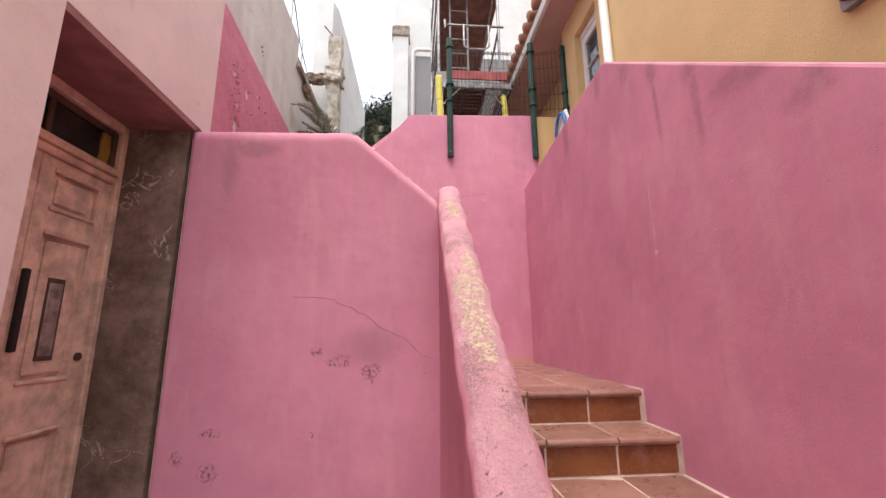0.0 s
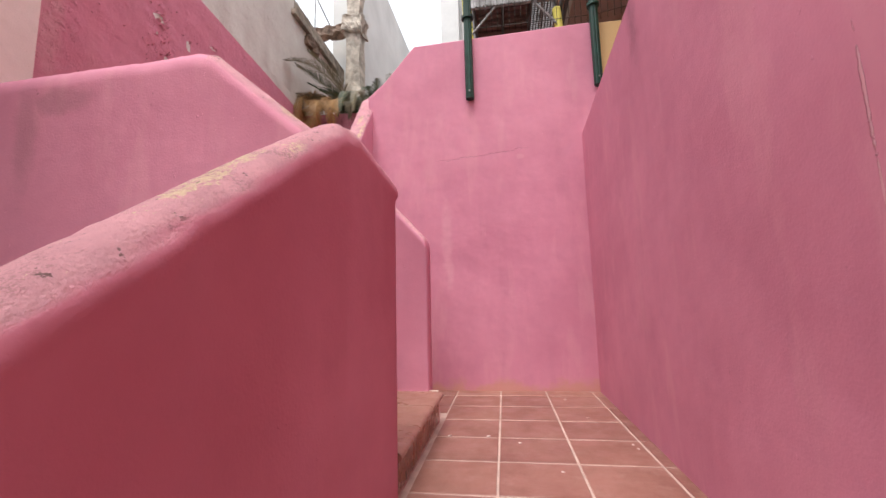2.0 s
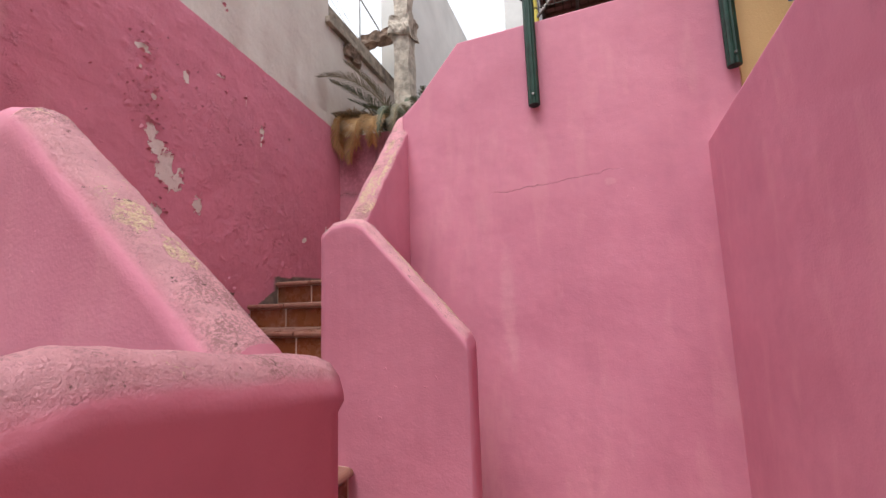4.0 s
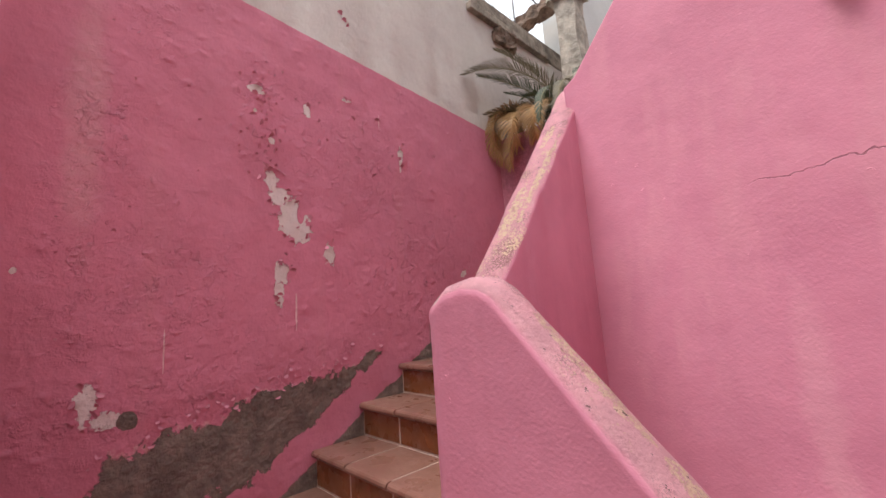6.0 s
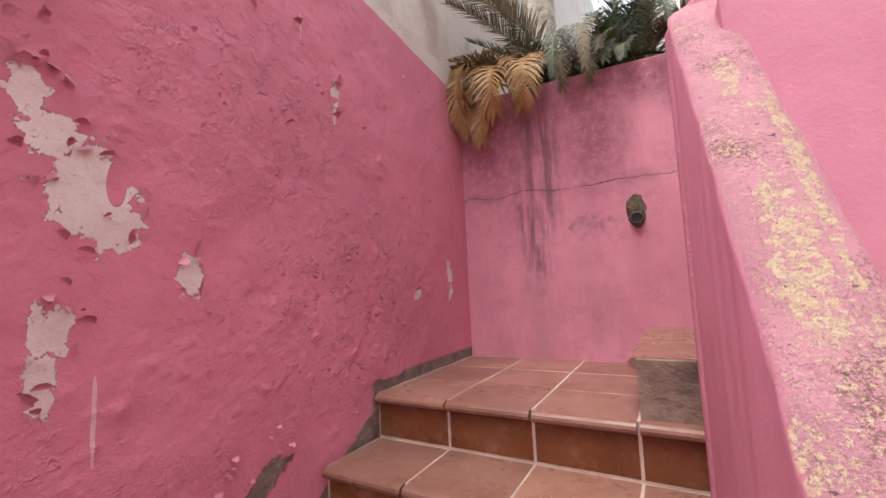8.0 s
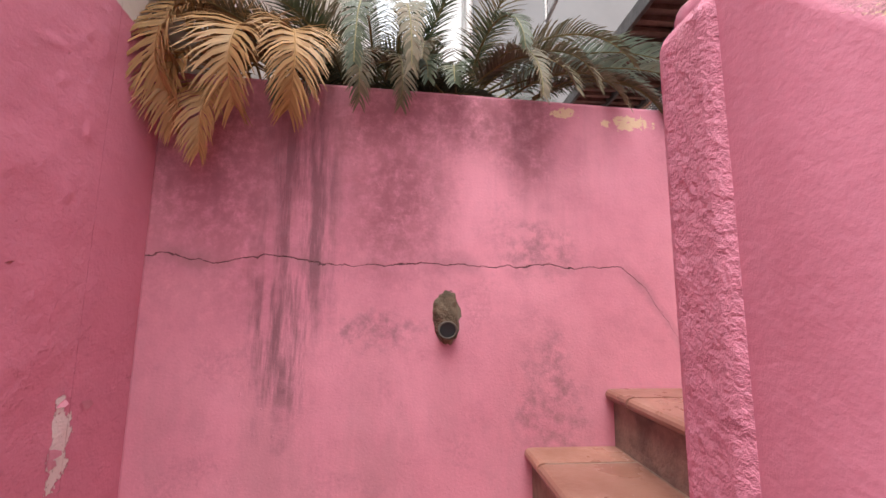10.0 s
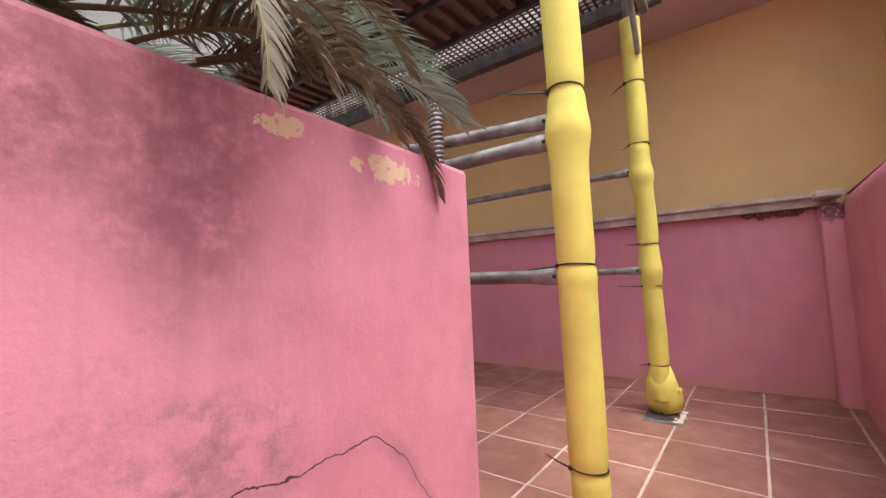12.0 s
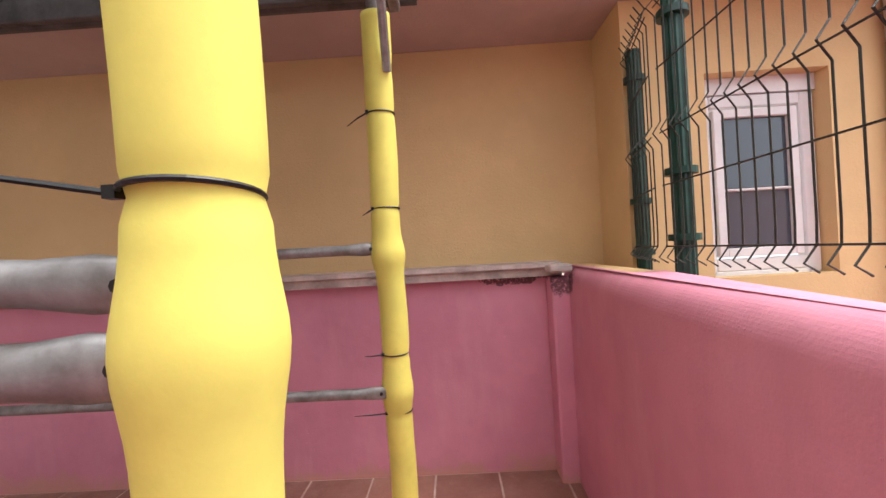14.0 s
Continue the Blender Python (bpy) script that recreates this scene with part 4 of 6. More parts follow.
# ---------- houses around ----------
def yellow_house():
    h = thing("yellow_house", "ochre yellow house with a pink plinth and a tiled eave", "house", kind="structure")
    part("plinth_wall", prism([(4.947, Z4 - 0.1), (4.947, 4.235), (10.9, 4.235), (10.9, Z4 - 0.1)], "x", 2.335, 2.60), M_TERRACE, h, "deep pink plinth wall")
    part("corner_pilaster", boxed(2.20, 2.333, 4.947, 5.04, Z4 - 0.05, 4.235, bevel=0.012, seg=2), M_TERRACE, h)
    ledge = bmesh.new()
    prism([(2.28, 4.237), (2.28, 4.275), (2.25, 4.285), (2.25, 4.305), (2.41, 4.312), (2.41, 4.237)], "y", 4.965, 10.9, bm=ledge)
    box(ledge, 2.14, 2.251, 4.948, 5.06, 4.262, 4.300, bevel=0.008)
    part("ledge", ledge, M_LEDGE, h, "stained stone ledge on the plinth")
    part("yellow_wall", boxed(2.405, 2.60, 4.70, 10.9, 4.238, 5.52), M_YELLOW, h)
    # the part that stands forward, with the window
    x0, x1 = 2.05, 2.22
    for a in ((x0, x1, -2.5, 3.77, 0.0, 5.49), (x0, x1, 4.33, 4.70, 0.0, 5.498), (x0, x1, 3.77, 4.33, 0.0, 4.20), (x0, x1, 3.77, 4.33, 5.14, 5.498), (x1, 2.41, 4.62, 4.70, 4.0, 5.498)):
        part("forward_wall", boxed(*a), M_YELLOW, h)
    part("soffit", boxed(1.72, 2.404, 3.30, 10.9, 5.50, 5.60), M_SOFFIT, h, "dusky pink painted eave soffit")
    part("gutter", boxed(1.66, 1.718, 3.26, 10.9, 5.49, 5.63, bevel=0.015, seg=2), M_WHITE, h, "white eave edge")
    part("roof", prism([(1.70, 5.635), (9.0, 8.0), (9.0, 8.1), (1.70, 5.72)], "y", 3.30, 10.9), M_ROOFTILE, h, "clay tiled roof")
    tile = rod([(1.60, 0, 5.69), (2.3, 0, 5.93)], 0.075, 8)
    tm = finish("roof_tile", tile, M_ROOFTILE, True)
    for i in range(24):
        o = new("roof_tile", tm)
        o.parent = h
        o.location = (0, 3.38 + 0.215 * i, 0)
    part("downpipe", rod([(2.0, 3.50, 0.0), (2.0, 3.50, 5.49)], 0.045, 12), M_PVC, h, "white downpipe", True)
    win = part("window", boxed(2.13, 2.17, 3.80, 4.30, 4.19, 4.22, bevel=0.004), M_PVC, h, "white framed window")
    fr = bmesh.new()
    for a in ((3.775, 3.84, 4.20, 5.06), (4.265, 4.325, 4.20, 5.06), (3.84, 4.265, 5.0, 5.06), (3.84, 4.265, 4.22, 4.28)):
        box(fr, 2.13, 2.19, *a, bevel=0.006)
    box(fr, 2.12, 2.2, 3.772, 4.328, 5.062, 5.138)
    part("window_frame", fr, M_PVC, win)
    sash = bmesh.new()
    for a in ((3.86, 3.90, 4.29, 4.99), (4.215, 4.255, 4.29, 4.99), (3.90, 4.215, 4.95, 4.99), (3.90, 4.215, 4.29, 4.33), (3.90, 4.215, 4.60, 4.612)):
        box(sash, 2.12, 2.16, *a, bevel=0.004)
    part("sash", sash, M_PVC, win)
    part("pane", boxed(2.145, 2.15, 3.89, 4.225, 4.31, 4.97), M_GLASS, win, "dark reflecting pane")
    v = part("shutter_box", boxed(2.01, 2.048, 0.4, 1.50, 2.95, 4.4), M_SHUTTER, h, "grey louvred shutter")
    slat = finish("slat", boxed(1.985, 2.009, 0.42, 1.48, 0.0, 0.018), M_STEEL_DK)
    for i in range(34):
        o = new("slat", slat)
        o.parent = v
        o.location = (0, 0, 2.99 + 0.04 * i)


yellow_house()


def white_house():
    h = thing("white_house", "tall white house with a grey recessed wall", "house", kind="structure")
    part("wall", boxed(-0.56, 7.0, 11.3, 11.8, 0.0, 13.0), M_WHITE, h)
    part("grey_wall", boxed(0.13, 6.5, 11.0, 11.298, 0.0, 9.8), M_GREYWALL, h, "plain grey rendered wall")
    part("pillar", boxed(-0.56, -0.10, 10.85, 11.298, 0.0, 10.35, bevel=0.01), M_WHITE, h, "white corner pillar")
    part("pillar_cap", boxed(-0.60, -0.06, 10.80, 11.298, 10.352, 10.70, bevel=0.04, seg=2), M_STONE, h, "crumbling stone cap")
    part("drainpipe", rod([(0.04, 10.93, 0.0), (0.04, 10.93, 9.8), (0.08, 10.93, 9.91), (0.18, 10.93, 9.97), (3.0, 10.93, 9.97)], 0.055, 12), M_PVC, h, "white drainpipe", True)
    part("wall_strip", boxed(-0.098, 0.128, 11.05, 11.298, 0.0, 10.2), M_WHITE, h)


white_house()


def lumpy(x0, x1, y0, y1, z0, z1, cuts=7, amount=0.05, freq=4.0, bm=None):
    """A block with a broken, crumbling surface."""
    b = bmesh.new()
    box(b, x0, x1, y0, y1, z0, z1)
    bmesh.ops.subdivide_edges(b, edges=b.edges[:], cuts=cuts, use_grid_fill=True)
    for v in b.verts:
        p = v.co * freq
        v.co += Vector((noise.noise(p), noise.noise(p + Vector((9, 0, 0))), noise.noise(p + Vector((0, 9, 0))))) * amount
        v.co += Vector((noise.noise(p * 4), noise.noise(p * 4 + Vector((5, 0, 0))), noise.noise(p * 4 + Vector((0, 5, 0))))) * amount * 0.4
    return b


def ruin():
    r = thing("ruined_house", "ruined white house with a broken concrete pillar and beam", "ruin", kind="structure")
    part("pillar", lumpy(-1.56, -1.34, 7.05, 7.28, 3.6, 7.2, 14, 0.045), M_PILLAR, r, "crumbling masonry pillar")
    part("pillar_head", lumpy(-1.62, -1.30, 7.0, 7.32, 6.18, 6.46, 8, 0.06, 6.0), M_PILLAR, r)
    part("beam", lumpy(-2.3, -1.50, 7.08, 7.24, 6.22, 6.36, 14, 0.07, 7.0), M_RUBBLE, r, "snapped beam with exposed bricks")
    part("gable_wall", prism([(7.42, 3.4), (7.42, 8.3), (8.0, 8.6), (9.2, 8.8), (13.0, 9.0), (13.0, 3.4)], "x", -1.95, -1.60), M_WHITE, r, "off-white side wall")
    part("rebar", rod([(-1.48, 7.1, 7.0), (-1.52, 7.05, 7.2), (-1.66, 7.0, 7.35)], 0.012, 6), M_STEEL_DK, r)
    rail = bmesh.new()
    tube(rail, [(-1.9, 5.85, 6.95), (-2.1, 7.0, 6.95), (-2.3, 9.0, 6.95)], 0.012, 6)
    for y in (5.9, 6.9, 7.9, 8.9):
        tube(rail, [(-1.92 - 0.1 * (y - 5.9), y, 5.70), (-1.92 - 0.1 * (y - 5.9), y, 6.95)], 0.01, 6)
    for k in range(5):
        tube(rail, [(-1.9, 5.85, 5.8 + 0.12 * k), (-2.1, 7.0, 5.8 + 0.12 * k), (-2.3, 9.0, 5.8 + 0.12 * k)], 0.0025, 4)
    part("railing", rail, M_STEEL, r, "thin wire railing on the roof edge")
    part("hanging_rubble", lumpy(-1.73, -1.67, 6.02, 6.34, 5.34, 5.5, 8, 0.05, 9.0), M_RUBBLE, r, "rotten plaster hanging under the slab")


ruin()


def hill():
    rng = random.Random(5)
    bm = bmesh.new()
    n = 46
    rows = []
    for j in range(n):
        row = []
        for i in range(n):
            x, y = -60 + 90 * i / (n - 1), 34 + 30 * j / (n - 1)
            z = 1.6 + 37 * (j / (n - 1)) ** 0.75 + 5 * noise.noise(Vector((x * 0.09, y * 0.09, 0))) + 1.8 * noise.noise(Vector((x * 0.5, y * 0.5, 3)))
            row.append(bm.verts.new((x, y, z)))
        rows.append(row)
    for a, b in zip(rows, rows[1:]):
        for i in range(n - 1):
            bm.faces.new((a[i], a[i + 1], b[i + 1], b[i]))
    me_pts = [v.co.copy() for v in bm.verts if -24 < v.co.x < 4]
    for p in me_pts:
        for _ in range(60):
            q = p + Vector((rng.gauss(0, 0.8), rng.gauss(0, 0.6), abs(rng.gauss(0.6, 0.9))))
            s = rng.uniform(0.16, 0.42)
            a = [bm.verts.new(q + Vector((rng.uniform(-s, s), rng.uniform(-s, s), rng.uniform(-s, s)))) for _ in range(3)]
            bm.faces.new(a)
    tagged(part("wooded_hill", bm, M_TREES), "dark green wooded hillside in the distance", "hill", kind="stuff")


hill()


# ---------- things at the foot of the stairs ----------
def panel_door():
    d = thing("panelled_door", "faded salmon panelled wooden door, closed, with scuffed paint", "door", kind="structure")
    X = -1.86
    fr = bmesh.new()
    box(fr, X - 0.03, X + 0.05, 2.615, WF - 0.008, -0.1, 2.86, bevel=0.008)
    box(fr, X - 0.03, X + 0.05, 1.614, 1.66, -0.1, 2.86, bevel=0.008)
    box(fr, X - 0.03, X + 0.05, 1.66, 2.615, 2.80, 2.86, bevel=0.008)
    part("door_frame", fr, M_DOOR, d)
    tb = bmesh.new()
    box(tb, X - 0.03, X + 0.065, 1.66, 2.615, 2.50, 2.545, bevel=0.01, seg=2)
    box(tb, X - 0.03, X + 0.045, 1.66, 2.615, 2.455, 2.498, bevel=0.008)
    part("transom_bar", tb, M_DOOR, d)
    t = part("transom_window", boxed(X - 0.02, X - 0.005, 1.66, 2.615, 2.547, 2.798), M_DARKGLASS, d, "dirty dark transom glass")
    sash = bmesh.new()
    for a in ((1.66, 1.70, 2.547, 2.80), (2.575, 2.615, 2.547, 2.80), (1.70, 2.575, 2.76, 2.80), (2.12, 2.15, 2.547, 2.76)):
        box(sash, X - 0.004, X + 0.02, *a, bevel=0.005)
    part("sash", sash, M_DOOR_DARK, t)
    part("rag", lumpy(X - 0.003, X + 0.006, 2.50, 2.575, 2.56, 2.76, 4, 0.012, 20.0), M_OCHRE, t, "ochre rag behind the sash")
    for y0, y1 in ((1.662, 2.130), (2.134, 2.613)):
        leaf = bmesh.new()
        rails = [(0.10, 0.32), (1.06, 1.29), (2.06, 2.17), (2.40, 2.452)]
        box(leaf, X - 0.02, X + 0.02, y0, y0 + 0.085, 0.10, 2.452, bevel=0.004)
        box(leaf, X - 0.02, X + 0.02, y1 - 0.085, y1, 0.10, 2.452, bevel=0.004)
        for a, b in rails:
            box(leaf, X - 0.019, X + 0.019, y0 + 0.08, y1 - 0.08, a, b, bevel=0.004)
        lf = part("door_leaf", leaf, M_DOOR, d)
        for (a, b), (c, _) in zip(rails, rails[1:]):
            p = bmesh.new()
            box(p, X - 0.012, X - 0.002, y0 + 0.08, y1 - 0.08, b - 0.004, c + 0.004)
            box(p, X - 0.004, X + 0.010, y0 + 0.125, y1 - 0.125, b + 0.04, c - 0.04, bevel=0.010)
            part("panel", p, M_DOOR, lf)
            m = bmesh.new()
            for q in ((y0 + 0.085, y1 - 0.085, c - 0.022, c), (y0 + 0.085, y1 - 0.085, b, b + 0.022)):
                box(m, X + 0.004, X + 0.030, *q, bevel=0.006)
            part("moulding", m, M_DOOR, lf)
    part("letter_plate", boxed(X + 0.011, X + 0.019, 2.315, 2.40, 1.42, 1.80, bevel=0.004), M_LETTER, d, "rubbed bare letter plate")
    part("plate_edge", boxed(X + 0.0105, X + 0.016, 2.305, 2.41, 1.40, 1.825), M_DOOR_DARK, d)
    part("keyhole", rod([(X + 0.02, 2.565, 1.41), (X + 0.034, 2.565, 1.41)], 0.022, 14), M_DOOR_DARK, d, "dark keyhole escutcheon")
    part("handle_plate", boxed(X + 0.02, X + 0.045, 2.135, 2.17, 1.45, 1.85, bevel=0.008, seg=2), M_TIE, d, "black handle plate")
    return d


panel_door()


def plastic_board():
    pts = [(1.85, 4.35, 3.20 + 0.075 * k) for k in range(13)]
    b = rod(pts, [0.07 + 0.13 * math.sin(math.pi * (k + 0.6) / 13.2) for k in range(13)], 16)
    for v in b.verts:
        v.co.x = 1.85 + (v.co.x - 1.85) * 0.22
    t = thing("plastic_board", "white rounded plastic board with a blue rim behind the wall", "board")
    part("body", b, M_PVC, t, smooth=True)
    part("rim", rod([(1.80, 4.35 + 0.15 * math.cos(a), 3.85 + 0.22 * math.sin(a)) for a in [math.pi * k / 12 for k in range(13)]], 0.02, 8), M_BLUE, t, "blue rim", True)
    part("foot", boxed(1.80, 1.90, 4.27, 4.43, Z0 - 0.02, 3.24), M_PVC, t)


plastic_board()


# ---------- planter ----------
def planter_soil():
    bm = boxed(XL - 0.002, 0.118, YP + 0.162, 8.2, Z3, 4.10)
    structure("planter_soil", bm, M_SOIL, "dry soil filling the planter", "soil")


planter_soil()


def drain_spout():
    d = thing("drain_spout", "dark drain pipe end set in broken grey mortar", "drain")
    m = bmesh.new()
    bmesh.ops.create_icosphere(m, subdivisions=4, radius=1.0)
    for v in m.verts:
        k = 1 + 0.45 * noise.noise(v.co * 1.6) + 0.2 * noise.noise(v.co * 5)
        v.co = Vector((-0.715 + v.co.x * 0.044 * k, YP + 0.002 + v.co.y * 0.024, 3.445 + v.co.z * 0.080 * k))
    part("mortar", m, simple("muddy_mortar", (0.17, 0.125, 0.085), 0.95, var=0.5, scale=20.0, bump=0.02), d, "muddy broken mortar", True)
    ring = bmesh.new()
    outer = [(math.cos(2 * math.pi * k / 18), math.sin(2 * math.pi * k / 18)) for k in range(18)]
    rows = []
    for r, y in ((0.032, YP + 0.03), (0.034, YP - 0.038), (0.027, YP - 0.039), (0.026, YP + 0.05)):
        rows.append([ring.verts.new((-0.715 + r * c, y, 3.40 + r * s * 0.9)) for c, s in outer])
    for a, b in zip(rows, rows[1:]):
        for k in range(18):
            ring.faces.new((a[k], a[(k + 1) % 18], b[(k + 1) % 18], b[k]))
    part("pipe", ring, M_PIPE, d, smooth=True)
    # black plug stands in for the shade inside the pipe
    part("pipe_mouth_shade", rod([(-0.715, YP - 0.031, 3.40), (-0.715, YP + 0.05, 3.40)], 0.0268, 16), M_TIE, d)


drain_spout()


def frond(base, az, elev, length, droop, width=0.13, pairs=46, twist=0.0, seed=0, hang=0.35, rib=0.006, leafw=0.0022):
    """One feather leaf: the bent stalk and its two rows of narrow leaflets."""
    rng = random.Random(seed)
    stalk, leaf = bmesh.new(), bmesh.new()
    n = 22
    p = Vector(base)
    pts, dirs = [], []
    for i in range(n + 1):
        t = i / n
        e = radians(elev - droop * t ** 1.25)
        a = radians(az + twist * t)
        d = Vector((math.cos(a) * math.cos(e), math.sin(a) * math.cos(e), math.sin(e)))
        pts.append(p.copy())
        dirs.append(d)
        p = p + d * (length / n)
    tube(stalk, pts, [rib * (1 - 0.75 * i / n) for i in range(n + 1)], 6)
    a0 = radians(az)
    for i in range(pairs):
        t = 0.10 + 0.90 * i / (pairs - 1)
        f = t * n
        k = min(int(f), n - 1)
        o = pts[k].lerp(pts[k + 1], f - k)
        d = dirs[k]
        side0 = Vector((-math.sin(a0), math.cos(a0), 0))
        side0 = (side0 - d * side0.dot(d)).normalized()
        up = side0.cross(d)
        ll = width * (0.35 + 0.65 * math.sin(math.pi * min(1, 0.18 + 0.80 * t))) * rng.uniform(0.88, 1.08)
        for sgn in (-1, 1):
            if rng.random() < 0.05:
                continue
            open_ = radians(66 - 34 * t + rng.uniform(-7, 7))
            dl = (d * math.cos(open_) + side0 * sgn * math.sin(open_) + up * -0.28).normalized()
            w = d.cross(dl).cross(dl).normalized() * leafw
            prev = None
            q = o.copy()
            for s in range(4):
                ww = w * (1.0, 1.1, 0.8, 0.12)[s]
                pair = (leaf.verts.new(q - ww), leaf.verts.new(q + ww))
                if prev:
                    leaf.faces.new((prev[0], prev[1], pair[1], pair[0]))
                prev = pair
                q = q + dl * (ll / 3)
                dl = (dl + Vector((0, 0, -hang * rng.uniform(0.6, 1.3)))).normalized()
    return stalk, leaf


def palm(name, label, at, leaves, seed):
    t = thing(name, label, "palm", "palms in the planter")
    trunk = rod([(at[0], at[1], 4.0), (at[0], at[1], 4.15), (at[0] + 0.01, at[1], 4.30), (at[0], at[1], 4.40)], [0.10, 0.12, 0.10, 0.04], 14)
    for v in trunk.verts:
        v.co += Vector((noise.noise(v.co * 20), noise.noise(v.co * 20 + Vector((3, 0, 0))), 0)) * 0.02
    part("trunk", trunk, M_STONE, t, "stubby scaly trunk")
    for i, (dx, dy, dz, az, elev, length, droop, width, mat, hang) in enumerate(leaves):
        st, lf = frond((at[0] + dx, at[1] + dy, at[2] + dz), az, elev, length, droop, width, pairs=int((40 + 42 * length) * (1.15 if mat is M_DRY else 1.0)), twist=((i * 37) % 17 - 8) * 2.0, seed=seed + i, hang=hang, leafw=0.0034 if mat in (M_LEAF_GREY, M_DRY) else 0.0030)
        f = part("frond", lf, mat, t, "dry brown feather leaf" if mat is M_DRY else "")
        part("stalk", st, M_RACHIS if mat is not M_DRY else M_DRY, f)
    return t


G, F, D = M_LEAF, M_LEAF2, M_DRY
palm("sago_palm", "low sago palm with green and dried brown fronds in the planter", (-1.12, 6.38, 4.32), [
    (-0.40, -0.16, 0.06, 258, 46, 0.78, 190, 0.23, D, 0.35), (-0.32, -0.20, 0.04, 276, 42, 0.72, 185, 0.23, D, 0.35),
    (-0.50, -0.12, 0.08, 246, 52, 0.78, 190, 0.22, D, 0.35), (-0.46, -0.16, 0.02, 262, 30, 0.66, 165, 0.20, D, 0.4),
    (-0.26, -0.22, 0.05, 290, 40, 0.70, 185, 0.22, D, 0.4), (-0.42, -0.20, -0.05, 268, 12, 0.56, 130, 0.18, D, 0.5),
    (-0.36, -0.20, 0.08, 250, 58, 0.70, 200, 0.22, D, 0.4),
    (0.0, -0.12, 0.06, 237, 60, 1.12, 88, 0.19, F, 0.2), (0.0, -0.12, 0.02, 235, 42, 0.92, 36, 0.15, G, 0.12), (-0.02, -0.1, 0.0, 228, 30, 0.80, 50, 0.15, F, 0.2), (0.0, -0.18, 0.05, 212, 68, 0.95, 40, 0.15, F, 0.12), (0.0, -0.10, 0.0, 188, 52, 0.78, 30, 0.14, G, 0.1),
    (-0.10, -0.25, 0.0, 214, 34, 0.62, 40, 0.14, F, 0.2), (0.0, -0.05, 0.0, 170, 62, 0.90, 45, 0.14, G, 0.1), (0.02, 0.0, 0.0, 150, 62, 0.80, 50, 0.14, F, 0.1), (0.0, 0.0, 0.05, 100, 72, 0.8, 50, 0.14, G, 0.1),
    (-0.02, -0.12, 0.0, 240, 66, 0.60, 110, 0.13, G, 0.2), (0.0, -0.1, 0.0, 222, 50, 0.70, 80, 0.13, F, 0.2),
    (-0.02, -0.12, 0.02, 268, 44, 0.58, 150, 0.13, F, 0.3), (0.06, -0.14, 0.02, 276, 46, 0.60, 170, 0.14, F, 0.35), (0.11, -0.18, 0.06, 271, 26, 0.94, 118, 0.115, G, 0.30), (0.20, -0.18, 0.06, 273, 27, 0.92, 120, 0.115, F, 0.45), (0.30, -0.1, 0.06, 262, 62, 0.60, 120, 0.12, G, 0.25), (0.25, -0.05, 0.04, 300, 70, 0.62, 90, 0.12, G, 0.2), (-0.08, -0.14, 0.0, 258, 40, 0.56, 150, 0.12, G, 0.3), (0.12, -0.12, 0.0, 288, 52, 0.62, 175, 0.13, F, 0.3),
    (0.05, 0.0, 0.0, 20, 42, 0.62, 80, 0.14, G, 0.2), (0.06, 0.0, 0.0, 330, 52, 0.60, 115, 0.13, F, 0.2), (0.0, 0.0, 0.0, 310, 66, 0.62, 105, 0.13, G, 0.2),
    (0.08, 0.0, 0.0, 355, 28, 0.60, 60, 0.13, G, 0.2), (0.10, -0.1, 0.0, 340, 20, 0.55, 50, 0.13, G, 0.25), (-0.02, 0.0, 0.0, 130, 40, 0.7, 70, 0.14, G, 0.15)], 100)
